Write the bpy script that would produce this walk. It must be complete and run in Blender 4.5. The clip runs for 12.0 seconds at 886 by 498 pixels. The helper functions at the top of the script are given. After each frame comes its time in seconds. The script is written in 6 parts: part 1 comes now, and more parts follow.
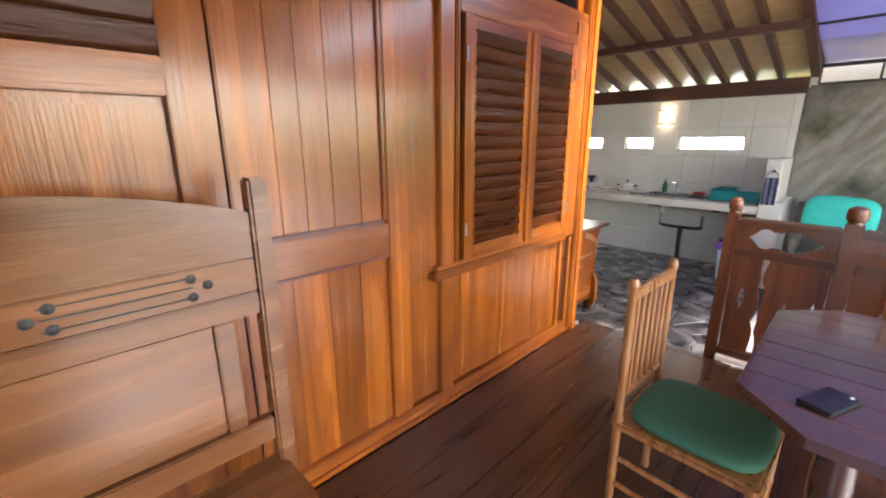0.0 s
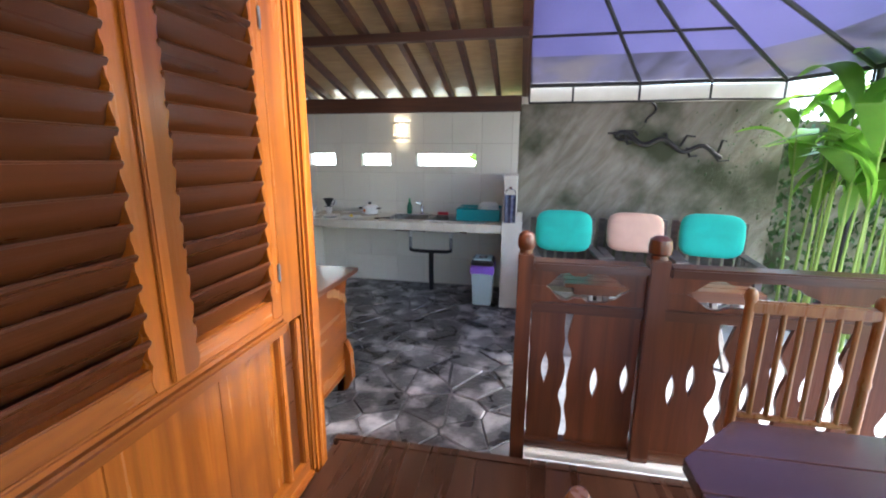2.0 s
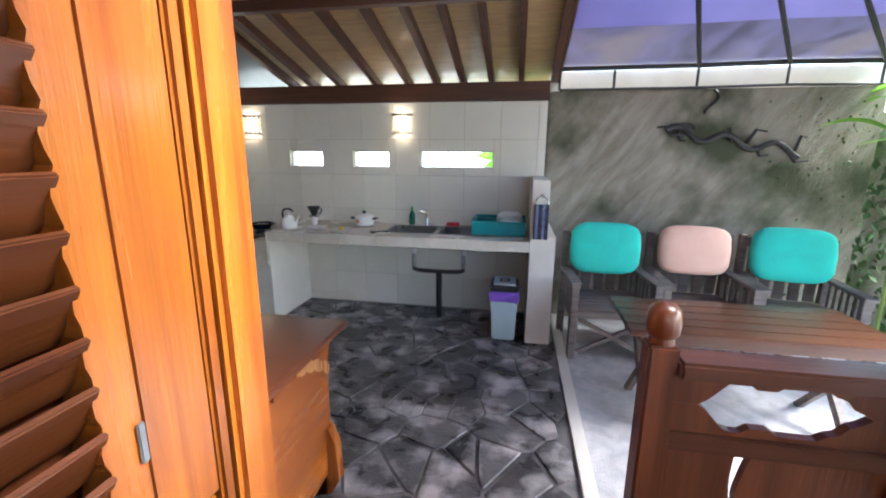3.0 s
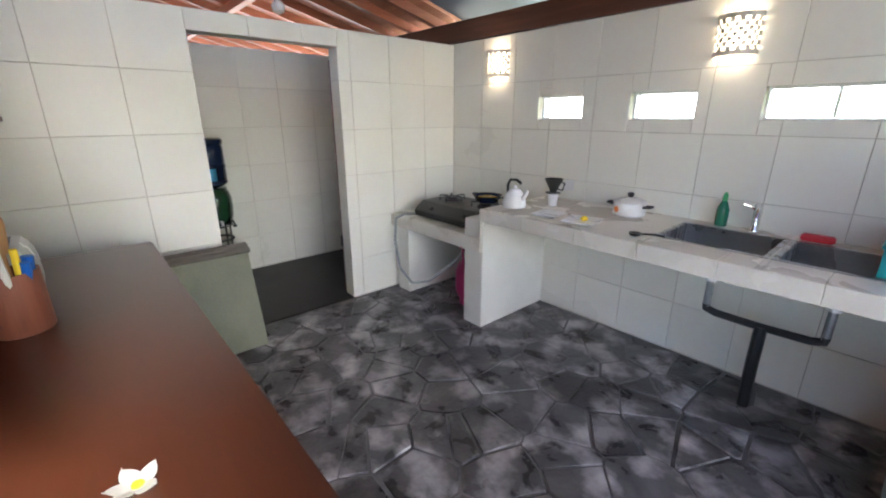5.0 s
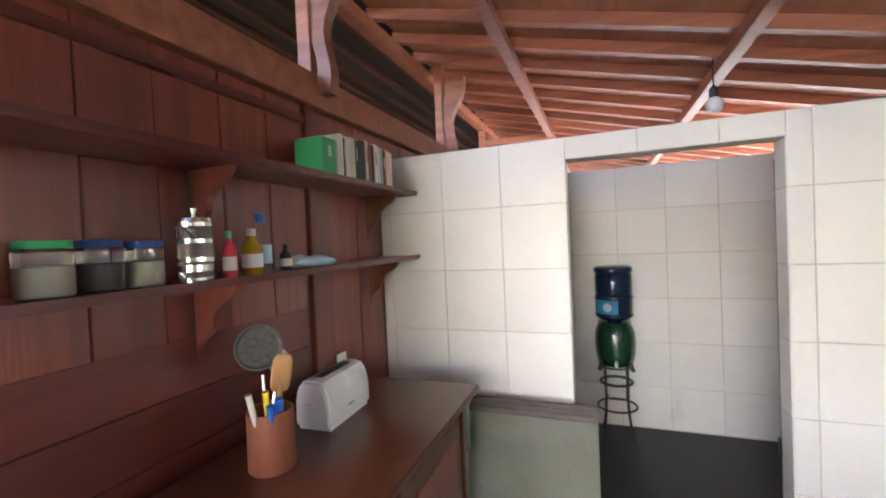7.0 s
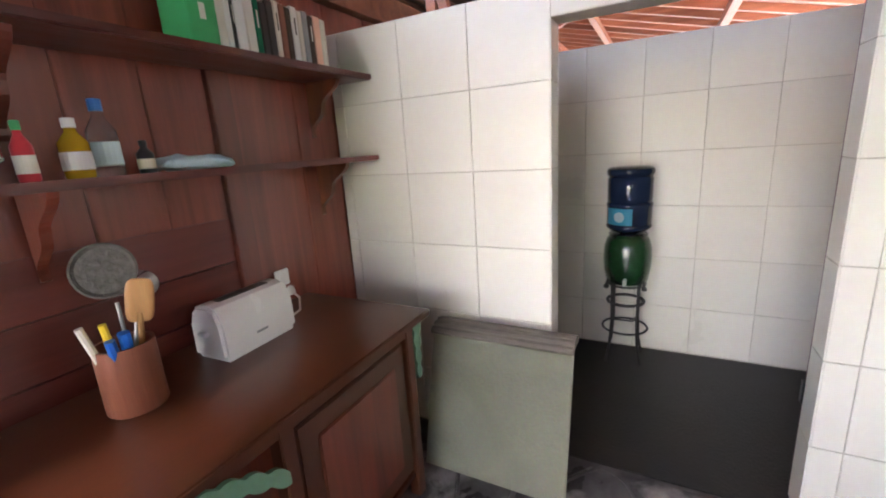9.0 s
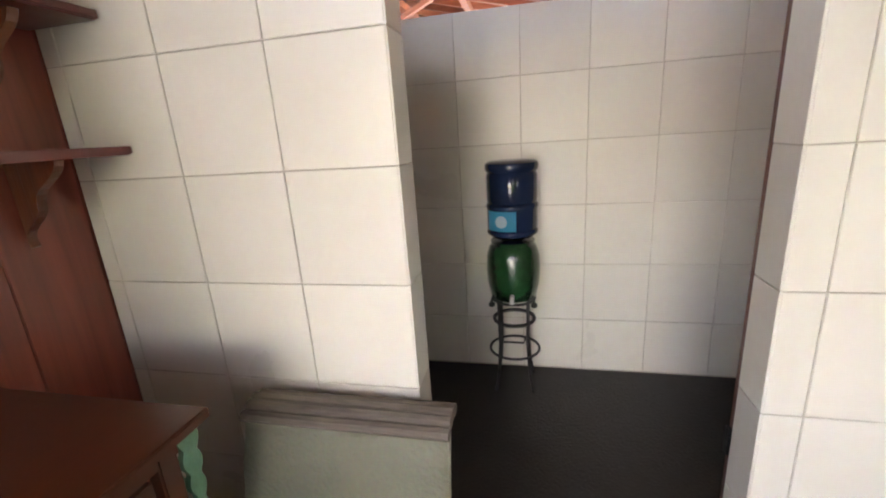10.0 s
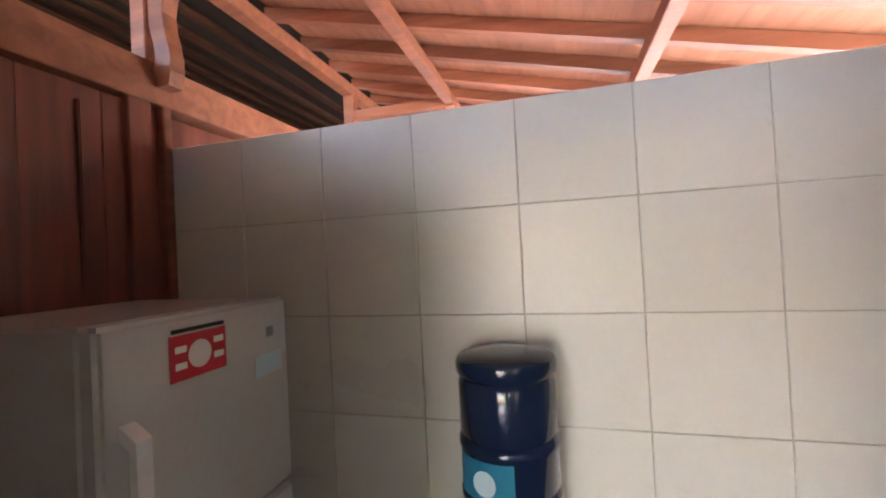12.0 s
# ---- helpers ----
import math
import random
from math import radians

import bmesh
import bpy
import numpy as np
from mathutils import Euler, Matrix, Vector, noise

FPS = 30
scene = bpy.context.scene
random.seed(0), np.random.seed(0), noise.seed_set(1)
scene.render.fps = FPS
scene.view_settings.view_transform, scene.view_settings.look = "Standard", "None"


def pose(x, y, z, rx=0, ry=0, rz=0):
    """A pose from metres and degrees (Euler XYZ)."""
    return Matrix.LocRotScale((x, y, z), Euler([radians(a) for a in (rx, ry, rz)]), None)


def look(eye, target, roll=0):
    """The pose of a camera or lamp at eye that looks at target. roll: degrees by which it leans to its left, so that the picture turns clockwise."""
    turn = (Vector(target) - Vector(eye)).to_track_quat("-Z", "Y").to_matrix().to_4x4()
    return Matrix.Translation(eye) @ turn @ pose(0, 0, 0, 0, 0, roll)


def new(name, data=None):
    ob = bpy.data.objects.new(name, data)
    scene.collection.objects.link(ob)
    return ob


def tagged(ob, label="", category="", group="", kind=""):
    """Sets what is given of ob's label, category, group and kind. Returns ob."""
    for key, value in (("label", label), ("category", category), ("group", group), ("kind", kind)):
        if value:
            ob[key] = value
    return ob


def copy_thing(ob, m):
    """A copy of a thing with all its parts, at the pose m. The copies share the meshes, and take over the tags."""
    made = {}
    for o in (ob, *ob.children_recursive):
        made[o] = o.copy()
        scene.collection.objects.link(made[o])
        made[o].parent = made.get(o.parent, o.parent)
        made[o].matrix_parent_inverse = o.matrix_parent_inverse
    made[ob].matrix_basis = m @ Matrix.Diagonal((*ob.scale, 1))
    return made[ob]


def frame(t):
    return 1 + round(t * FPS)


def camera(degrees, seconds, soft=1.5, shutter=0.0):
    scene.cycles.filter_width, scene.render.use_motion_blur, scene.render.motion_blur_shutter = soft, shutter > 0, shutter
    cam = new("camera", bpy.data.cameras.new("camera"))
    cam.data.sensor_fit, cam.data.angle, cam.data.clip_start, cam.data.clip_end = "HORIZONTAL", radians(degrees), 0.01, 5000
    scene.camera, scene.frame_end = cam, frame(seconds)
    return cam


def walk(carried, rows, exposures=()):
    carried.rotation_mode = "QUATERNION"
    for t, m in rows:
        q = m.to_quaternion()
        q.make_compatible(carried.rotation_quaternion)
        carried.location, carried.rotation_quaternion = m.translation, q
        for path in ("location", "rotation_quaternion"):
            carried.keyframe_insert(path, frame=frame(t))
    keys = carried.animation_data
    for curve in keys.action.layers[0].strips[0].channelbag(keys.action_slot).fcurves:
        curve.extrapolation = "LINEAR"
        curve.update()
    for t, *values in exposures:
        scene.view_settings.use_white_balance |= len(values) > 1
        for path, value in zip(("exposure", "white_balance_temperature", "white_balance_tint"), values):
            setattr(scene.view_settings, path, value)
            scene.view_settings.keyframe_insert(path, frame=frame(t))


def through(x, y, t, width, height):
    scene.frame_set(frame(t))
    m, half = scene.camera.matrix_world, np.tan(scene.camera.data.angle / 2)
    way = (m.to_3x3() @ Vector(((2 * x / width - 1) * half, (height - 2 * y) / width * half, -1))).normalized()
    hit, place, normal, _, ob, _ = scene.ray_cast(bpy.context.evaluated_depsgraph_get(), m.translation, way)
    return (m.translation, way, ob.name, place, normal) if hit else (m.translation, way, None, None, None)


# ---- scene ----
import functools

cam = camera(93.5, 12.0, soft=2.0)
PATH = [
    (0, (0.478, 0.312, 1.714), (-0.893, 1.675, 1.201), -0.2),
    (0.5, (0.407, 0.576, 1.701), (-0.561, 2.252, 1.199), 0.9),
    (1, (0.241, 0.88, 1.702), (-0.442, 2.704, 1.248), 0.9),
    (1.5, (0.077, 1.226, 1.679), (-0.406, 3.118, 1.25), 0.6),
    (2, (-0.115, 1.667, 1.663), (-0.482, 3.586, 1.235), 0.4),
    (2.5, (-0.315, 2.113, 1.676), (-0.586, 4.049, 1.251), 0.4),
    (4.5, (-0.683, 3.799, 1.637), (-1.816, 5.341, 1.057), 0.1),
    (5, (-0.841, 4.083, 1.576), (-2.274, 5.338, 0.967), -0.1),
    (5.5, (-1.117, 4.417, 1.563), (-2.784, 5.338, 0.955), -0.2),
    (6, (-1.293, 4.702, 1.562), (-3.189, 5.049, 1.027), -1.6),
    (6.5, (-1.467, 4.834, 1.666), (-3.438, 4.51, 1.564), -4.2),
    (8.5, (-1.808, 5.194, 1.641), (-3.325, 3.931, 1.321), -5.8),
    (9, (-2.118, 5.202, 1.595), (-3.833, 4.29, 1.119), -3.8),
    (9.5, (-2.46, 5.204, 1.585), (-4.285, 4.573, 1.067), -3.5),
    (10, (-2.826, 5.159, 1.547), (-4.703, 4.718, 1.018), -3.8),
    (10.5, (-3.25, 5.267, 1.558), (-5.071, 4.727, 0.93), -4.2),
    (11, (-3.613, 5.258, 1.556), (-5.415, 4.605, 0.984), -4.9),
    (11.5, (-3.849, 5.206, 1.63), (-5.707, 4.546, 1.3), -4.1),
    (12, (-3.962, 5.191, 1.681), (-5.889, 4.656, 1.71), -2.9),
]
EXPOSURES = [(0.0, 3.4, 6600, 10), (1.0, 3.15, 6000, 8), (2.5, 3.15, 5900, 8), (4.5, 3.8, 6000, 10), (5.5, 3.7, 6000, 10), (6.5, 4.1, 6100, 14), (8.5, 4.3, 6000, 18), (9.5, 4.3, 6400, 16), (11.0, 4.1, 6700, 17), (12.0, 4.35, 6400, 18)]
walk(cam, [(t, look(eye, target, roll)) for t, eye, target, roll in PATH], EXPOSURES)
SKY, SUN, LAMP = 0.15, 3.0, 0.12

# ---- world, sun and lamps ----
world = bpy.data.worlds.new("world")
scene.world = world
world.use_nodes = True
wn = world.node_tree.nodes
sky = wn.new("ShaderNodeTexSky")
sky.sky_type = "NISHITA"
sky.sun_disc = False
sky.sun_elevation = radians(48)
sky.sun_rotation = radians(88)
sky.air_density, sky.dust_density = 1.0, 2.5
world.node_tree.links.new(sky.outputs["Color"], wn["Background"].inputs["Color"])
wn["Background"].inputs["Strength"].default_value = SKY

sun_data = bpy.data.lights.new("sun", "SUN")
sun_data.energy, sun_data.angle, sun_data.color = SUN, radians(28), (1.0, 0.98, 0.95)
sun_ob = new("sun", sun_data)
az, el = radians(88), radians(48)
sun_dir = Vector((math.sin(az) * math.cos(el), math.cos(az) * math.cos(el), math.sin(el)))
sun_ob.matrix_world = look(sun_dir * 20, (0, 0, 0))


# ---- materials ----
def mat(name, c1, c2=None, rough=0.5, scale=8.0, stretch=(1, 1, 1), bump=0.1, fine=60.0, metal=0.0,
        coat=0.0, rand=0.0, stain=None, stain_scale=1.2, spec=0.5, rvar=0.15):
    """Two-scale noise material in object space; rand varies it piece by piece."""
    m = bpy.data.materials.new(name)
    m.use_nodes = True
    t = m.node_tree
    N, L = t.nodes, t.links
    b = N["Principled BSDF"]
    tc = N.new("ShaderNodeTexCoord")
    mp = N.new("ShaderNodeMapping")
    mp.inputs["Scale"].default_value = stretch
    geo = N.new("ShaderNodeNewGeometry")
    L.new(geo.outputs["Position"], mp.inputs["Vector"])
    n1 = N.new("ShaderNodeTexNoise")
    n1.inputs["Scale"].default_value, n1.inputs["Detail"].default_value = scale, 6
    n1.inputs["Distortion"].default_value = 0.6
    L.new(mp.outputs["Vector"], n1.inputs["Vector"])
    n2 = N.new("ShaderNodeTexNoise")
    n2.inputs["Scale"].default_value, n2.inputs["Detail"].default_value = fine, 4
    L.new(mp.outputs["Vector"], n2.inputs["Vector"])
    ramp = N.new("ShaderNodeValToRGB")
    c2 = c2 or tuple(v * 0.75 for v in c1)
    ramp.color_ramp.elements[0].position, ramp.color_ramp.elements[1].position = 0.3, 0.7
    ramp.color_ramp.elements[0].color = (*c2, 1)
    ramp.color_ramp.elements[1].color = (*c1, 1)
    L.new(n1.outputs["Fac"], ramp.inputs["Fac"])
    col = ramp.outputs["Color"]

    def mix(a, bsock, fac, mode="MIX"):
        x = N.new("ShaderNodeMix")
        x.data_type, x.blend_type = "RGBA", mode
        if isinstance(fac, float):
            x.inputs["Factor"].default_value = fac
        else:
            L.new(fac, x.inputs["Factor"])
        L.new(a, x.inputs[6])
        if isinstance(bsock, tuple):
            x.inputs[7].default_value = (*bsock, 1)
        else:
            L.new(bsock, x.inputs[7])
        return x.outputs[2]

    col = mix(col, n2.outputs["Color"], 0.12, "OVERLAY")
    if stain:
        n3 = N.new("ShaderNodeTexNoise")
        n3.inputs["Scale"].default_value, n3.inputs["Detail"].default_value = stain_scale, 8
        L.new(geo.outputs["Position"], n3.inputs["Vector"])
        r3 = N.new("ShaderNodeValToRGB")
        r3.color_ramp.elements[0].position, r3.color_ramp.elements[1].position = 0.48, 0.66
        L.new(n3.outputs["Fac"], r3.inputs["Fac"])
        col = mix(col, tuple(stain), r3.outputs["Color"])
    if rand:
        oi = N.new("ShaderNodeObjectInfo")
        mr = N.new("ShaderNodeMapRange")
        mr.inputs["To Min"].default_value, mr.inputs["To Max"].default_value = 1 - rand, 1 + rand
        L.new(oi.outputs["Random"], mr.inputs["Value"])
        hs = N.new("ShaderNodeHueSaturation")
        L.new(mr.outputs["Result"], hs.inputs["Value"])
        L.new(col, hs.inputs["Color"])
        col = hs.outputs["Color"]
    L.new(col, b.inputs["Base Color"])
    mr2 = N.new("ShaderNodeMapRange")
    mr2.inputs["To Min"].default_value, mr2.inputs["To Max"].default_value = max(0.03, rough - rvar), min(1, rough + rvar)
    L.new(n1.outputs["Fac"], mr2.inputs["Value"])
    L.new(mr2.outputs["Result"], b.inputs["Roughness"])
    b.inputs["Metallic"].default_value = metal
    b.inputs["Coat Weight"].default_value = coat
    b.inputs["Coat Roughness"].default_value = 0.15
    b.inputs["Specular IOR Level"].default_value = spec
    if bump:
        add = N.new("ShaderNodeMath")
        add.operation = "ADD"
        L.new(n1.outputs["Fac"], add.inputs[0])
        L.new(n2.outputs["Fac"], add.inputs[1])
        bp = N.new("ShaderNodeBump")
        bp.inputs["Strength"].default_value, bp.inputs["Distance"].default_value = bump, 0.01
        L.new(add.outputs["Value"], bp.inputs["Height"])
        L.new(bp.outputs["Normal"], b.inputs["Normal"])
    return m


def plain(name, c, rough=0.4, metal=0.0, trans=0.0, emit=0.0, alpha=1.0, ior=1.45):
    m = bpy.data.materials.new(name)
    m.use_nodes = True
    b = m.node_tree.nodes["Principled BSDF"]
    b.inputs["Base Color"].default_value = (*c, 1)
    b.inputs["Roughness"].default_value, b.inputs["Metallic"].default_value = rough, metal
    b.inputs["Transmission Weight"].default_value, b.inputs["IOR"].default_value = trans, ior
    if emit:
        b.inputs["Emission Color"].default_value = (*c, 1)
        b.inputs["Emission Strength"].default_value = emit
    return m


def sheet_mat(name, c1, c2, through=0.7, scale=1.5, stain=None):
    """Thin sheet that lets daylight pass: diffuse and translucent, with streaks."""
    m = mat(name, c1, c2, rough=0.35, scale=scale, stretch=(1, 0.35, 1), bump=0.05, stain=stain, stain_scale=1.6)
    t = m.node_tree
    b, out = t.nodes["Principled BSDF"], t.nodes["Material Output"]
    tr = t.nodes.new("ShaderNodeBsdfTranslucent")
    t.links.new(b.inputs["Base Color"].links[0].from_socket, tr.inputs["Color"])
    mx = t.nodes.new("ShaderNodeMixShader")
    mx.inputs["Fac"].default_value = through
    t.links.new(b.outputs["BSDF"], mx.inputs[1])
    t.links.new(tr.outputs["BSDF"], mx.inputs[2])
    t.links.new(mx.outputs["Shader"], out.inputs["Surface"])
    return m


V, HX, HY = (14, 14, 0.9), (0.9, 14, 14), (14, 0.9, 14)
M = {}
M["teak_v"] = mat("orange teak upright grain", (0.40, 0.113, 0.011), (0.19, 0.048, 0.006), 0.24, 1.0, V, 0.2, 7, coat=0.5, rand=0.26, stain=(0.2, 0.055, 0.012), stain_scale=1.4)
M["teak_h"] = mat("orange teak level grain", (0.36, 0.10, 0.011), (0.17, 0.043, 0.006), 0.24, 1.0, HY, 0.2, 7, coat=0.5, rand=0.2, stain=(0.2, 0.055, 0.012), stain_scale=1.4)
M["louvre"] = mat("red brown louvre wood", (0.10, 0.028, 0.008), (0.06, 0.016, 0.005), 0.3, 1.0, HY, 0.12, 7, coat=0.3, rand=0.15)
M["dark_v"] = mat("dark red wood upright grain", (0.25, 0.064, 0.037), (0.13, 0.031, 0.018), 0.35, 1.0, V, 0.12, 7, coat=0.45, rand=0.3)
M["dark_h"] = mat("dark red wood level grain", (0.17, 0.036, 0.025), (0.095, 0.02, 0.014), 0.33, 1.0, HX, 0.12, 7, coat=0.3, rand=0.25)
M["top"] = mat("red brown table varnish", (0.095, 0.028, 0.012), (0.078, 0.022, 0.009), 0.32, 1.2, (1.5, 9, 9), 0.02, 9, coat=0.4, rvar=0.03)
M["fence"] = mat("brown fence wood", (0.17, 0.05, 0.017), (0.075, 0.021, 0.008), 0.33, 1.0, V, 0.15, 7, coat=0.3, rand=0.15)
M["fence_h"] = mat("brown rail wood", (0.125, 0.042, 0.016), (0.06, 0.018, 0.008), 0.33, 1.0, HX, 0.15, 7, coat=0.3)
M["deck"] = mat("dark brown deck wood", (0.07, 0.027, 0.013), (0.035, 0.013, 0.007), 0.3, 0.9, HY, 0.12, 7, coat=0.35, rand=0.15)
M["dining"] = mat("dark purple brown table wood", (0.088, 0.04, 0.036), (0.048, 0.0224, 0.0208), 0.2, 0.8, HX, 0.06, 7, coat=0.7, rand=0.1)
M["bamboo"] = mat("varnished honey chair wood", (0.375, 0.173, 0.06), (0.247, 0.09, 0.0263), 0.3, 3, V, 0.1, 30, coat=0.4)
M["pale_wood"] = mat("pale napkin wood", (0.62, 0.36, 0.15), (0.48, 0.25, 0.09), 0.4, 2, V, 0.1, 20)
M["grey_wood"] = mat("weathered grey wood", (0.20, 0.17, 0.15), (0.10, 0.085, 0.08), 0.7, 2, HX, 0.3, 20)
M["settle"] = mat("polished settle wood", (0.24, 0.09, 0.028), (0.13, 0.043, 0.014), 0.25, 1, HY, 0.1, 8, coat=0.35, rand=0.12)
M["beam"] = mat("dark roof beam wood", (0.13, 0.05, 0.028), (0.06, 0.022, 0.013), 0.5, 1, HX, 0.2, 8)
M["rafter"] = mat("roof rafter wood", (0.44, 0.16, 0.085), (0.25, 0.085, 0.045), 0.45, 1, HY, 0.2, 8, rand=0.3)
M["mat_ceiling"] = mat("woven bamboo matting", (0.52, 0.34, 0.15), (0.36, 0.215, 0.085), 0.55, 4, (1, 8, 1), 0.5, 45, coat=0.15)
M["terracotta"] = mat("terracotta roof tile", (0.64, 0.29, 0.17), (0.46, 0.18, 0.10), 0.6, 4, (0.6, 4, 4), 0.3, 40, rand=0.2)
# near-black colour holds the shade of the house roof space
M["house_roof"] = mat("shade-dark roof sheet", (0.05, 0.035, 0.03), (0.025, 0.018, 0.015), 0.8, 2, HX, 0.2, 10)
M["tile"] = mat("cream glazed wall tile", (0.82, 0.79, 0.7), (0.77, 0.735, 0.635), 0.3, 1.3, (1, 1, 1), 0.02, 30, rand=0.035, rvar=0.08)
M["grout"] = mat("grey tile grout", (0.62, 0.57, 0.47), (0.47, 0.42, 0.34), 0.8, 6, bump=0.2)
M["plaster"] = mat("white painted plaster", (0.72, 0.69, 0.62), (0.64, 0.61, 0.54), 0.6, 3, bump=0.1)
M["counter"] = mat("cream counter tile", (0.72, 0.67, 0.58), (0.64, 0.58, 0.49), 0.28, 2, bump=0.03, rand=0.03)
M["stone"] = mat("dark flagstone", (0.14, 0.132, 0.13), (0.022, 0.021, 0.022), 0.3, 5, (1, 1, 1), 0.6, 40, rand=0.35, stain=(0.44, 0.41, 0.40), stain_scale=4.5)
M["mortar"] = mat("dark floor mortar", (0.25, 0.235, 0.23), (0.018, 0.017, 0.018), 0.45, 3.5, bump=0.4)
M["concrete"] = mat("mossy concrete wall", (0.42, 0.38, 0.32), (0.23, 0.205, 0.155), 0.85, 3.0, (0.3, 1, 1.3), 1.0, 30, stain=(0.075, 0.085, 0.045), stain_scale=1.5)
M["concrete"].node_tree.nodes["Mapping"].vector_type = "TEXTURE"
M["concrete"].node_tree.nodes["Mapping"].inputs["Rotation"].default_value = (0, radians(38), 0)
M["yard"] = mat("pale pebble concrete", (0.50, 0.49, 0.50), (0.33, 0.33, 0.34), 0.7, 9, bump=0.5, fine=90)
M["earth"] = mat("garden soil", (0.10, 0.09, 0.05), (0.05, 0.07, 0.025), 0.9, 2, bump=0.5)
M["iron"] = mat("dark iron pipe", (0.045, 0.04, 0.042), (0.025, 0.022, 0.022), 0.5, 8, bump=0.1)
M["metal_grey"] = mat("grey metal", (0.35, 0.36, 0.37), None, 0.35, 8, metal=0.8, bump=0.05)
M["steel"] = mat("brushed steel", (0.55, 0.55, 0.55), (0.45, 0.45, 0.45), 0.28, 3, (1, 10, 1), 0.05, 50, metal=1.0)
M["chrome"] = plain("chrome", (0.75, 0.75, 0.75), 0.12, 1.0)
M["tarp"] = sheet_mat("violet blue plastic sheet", (0.10, 0.09, 0.20), (0.05, 0.046, 0.125), 0.22, 1.2, None)
M["tarp_dirty"] = sheet_mat("dirty plastic sheet edge", (0.06, 0.055, 0.095), (0.018, 0.016, 0.022), 0.35, 4.0, (0.06, 0.05, 0.055))
M["skylight"] = sheet_mat("grey fibreglass sheet", (0.085, 0.095, 0.105), (0.055, 0.062, 0.07), 0.4, 2.0, None)
M["teal"] = mat("teal cushion cloth", (0.05, 0.60, 0.48), (0.04, 0.50, 0.40), 0.85, 5, bump=0.15, fine=120)
M["peach"] = mat("peach cushion cloth", (0.86, 0.55, 0.42), (0.78, 0.47, 0.35), 0.85, 5, bump=0.15, fine=120)
M["green_cloth"] = mat("dark green seat cloth", (0.036, 0.136, 0.08), (0.024, 0.096, 0.056), 0.85, 6, bump=0.2, fine=150)
M["canvas"] = mat("grey green canvas", (0.46, 0.46, 0.345), (0.36, 0.365, 0.265), 0.85, 3, bump=0.5, fine=60)
M["canvas_edge"] = mat("brown grey folded cloth", (0.22, 0.19, 0.15), (0.12, 0.10, 0.085), 0.8, 5, (4, 1, 12), 0.4, 40)
M["green_paint"] = mat("chalky green carved paint", (0.18, 0.342, 0.225), (0.108, 0.225, 0.144), 0.6, 8, bump=0.2)
M["white"] = mat("white enamel", (0.80, 0.79, 0.77), (0.76, 0.75, 0.73), 0.25, 3, bump=0.0)
M["white_matte"] = mat("white plastic", (0.78, 0.77, 0.75), (0.72, 0.71, 0.69), 0.4, 3, bump=0.02)
M["fridge"] = mat("aged grey white fridge enamel", (0.60, 0.59, 0.56), (0.52, 0.51, 0.48), 0.35, 2, bump=0.02)
M["black"] = mat("black plastic", (0.018, 0.018, 0.019), None, 0.35, 6, bump=0.02)
M["black_gloss"] = plain("black glass", (0.012, 0.012, 0.014), 0.08)
M["rubber"] = mat("grey hose rubber", (0.33, 0.33, 0.32), None, 0.5, 10, bump=0.05)
M["pink"] = mat("magenta gas bottle paint", (0.55, 0.03, 0.17), (0.42, 0.02, 0.12), 0.35, 4, bump=0.05)
M["bottle_blue"] = plain("translucent navy plastic", (0.012, 0.022, 0.055), 0.1)
M["glaze_green"] = mat("dark green glaze", (0.016, 0.065, 0.024), (0.012, 0.05, 0.018), 0.12, 30, bump=0.25, coat=0.6)
M["label_blue"] = plain("cyan label", (0.05, 0.42, 0.66), 0.3)
M["label_pale"] = plain("pale label", (0.55, 0.72, 0.80), 0.4)
M["blue"] = plain("blue plastic", (0.02, 0.13, 0.50), 0.3)
M["navy"] = plain("dark blue lid", (0.03, 0.08, 0.25), 0.35)
M["green"] = plain("green plastic", (0.06, 0.40, 0.14), 0.35)
M["red"] = plain("red plastic", (0.62, 0.035, 0.05), 0.4)
M["orange_print"] = plain("orange print", (0.75, 0.22, 0.05), 0.4)
M["purple_bag"] = plain("purple bin bag", (0.27, 0.13, 0.62), 0.3)
M["bin_blue"] = mat("pale blue bin plastic", (0.55, 0.72, 0.76), (0.50, 0.66, 0.70), 0.4, 3, bump=0.03)
M["teal_plastic"] = mat("teal basket plastic", (0.015, 0.30, 0.32), (0.01, 0.24, 0.26), 0.35, 4, bump=0.05)
M["glass"] = plain("clear glass", (0.95, 0.97, 0.96), 0.03, 0.0, 0.95)
M["oil"] = plain("yellow oil", (0.62, 0.38, 0.02), 0.1, 0.0, 0.4)
M["cream"] = plain("cream powder", (0.72, 0.65, 0.48), 0.7)
M["dark_food"] = plain("dark coffee", (0.05, 0.03, 0.02), 0.7)
M["green_glass"] = plain("green bottle", (0.02, 0.16, 0.09), 0.15)
M["brown_cup"] = mat("brown wood cup", (0.29, 0.10, 0.055), (0.2, 0.065, 0.035), 0.45, 2, V, 0.15, 20)
M["spoon"] = mat("wooden spoon", (0.58, 0.32, 0.12), (0.46, 0.23, 0.08), 0.5, 2, V, 0.1, 20)
M["paper"] = plain("book paper", (0.70, 0.66, 0.58), 0.8)
M["petal"] = plain("white petal", (0.85, 0.83, 0.74), 0.5)
M["petal_y"] = plain("yellow petal heart", (0.85, 0.62, 0.03), 0.5)
M["leaf"] = sheet_mat("bright green leaf", (0.22, 0.42, 0.05), (0.11, 0.27, 0.025), 0.5, 2.0, None)
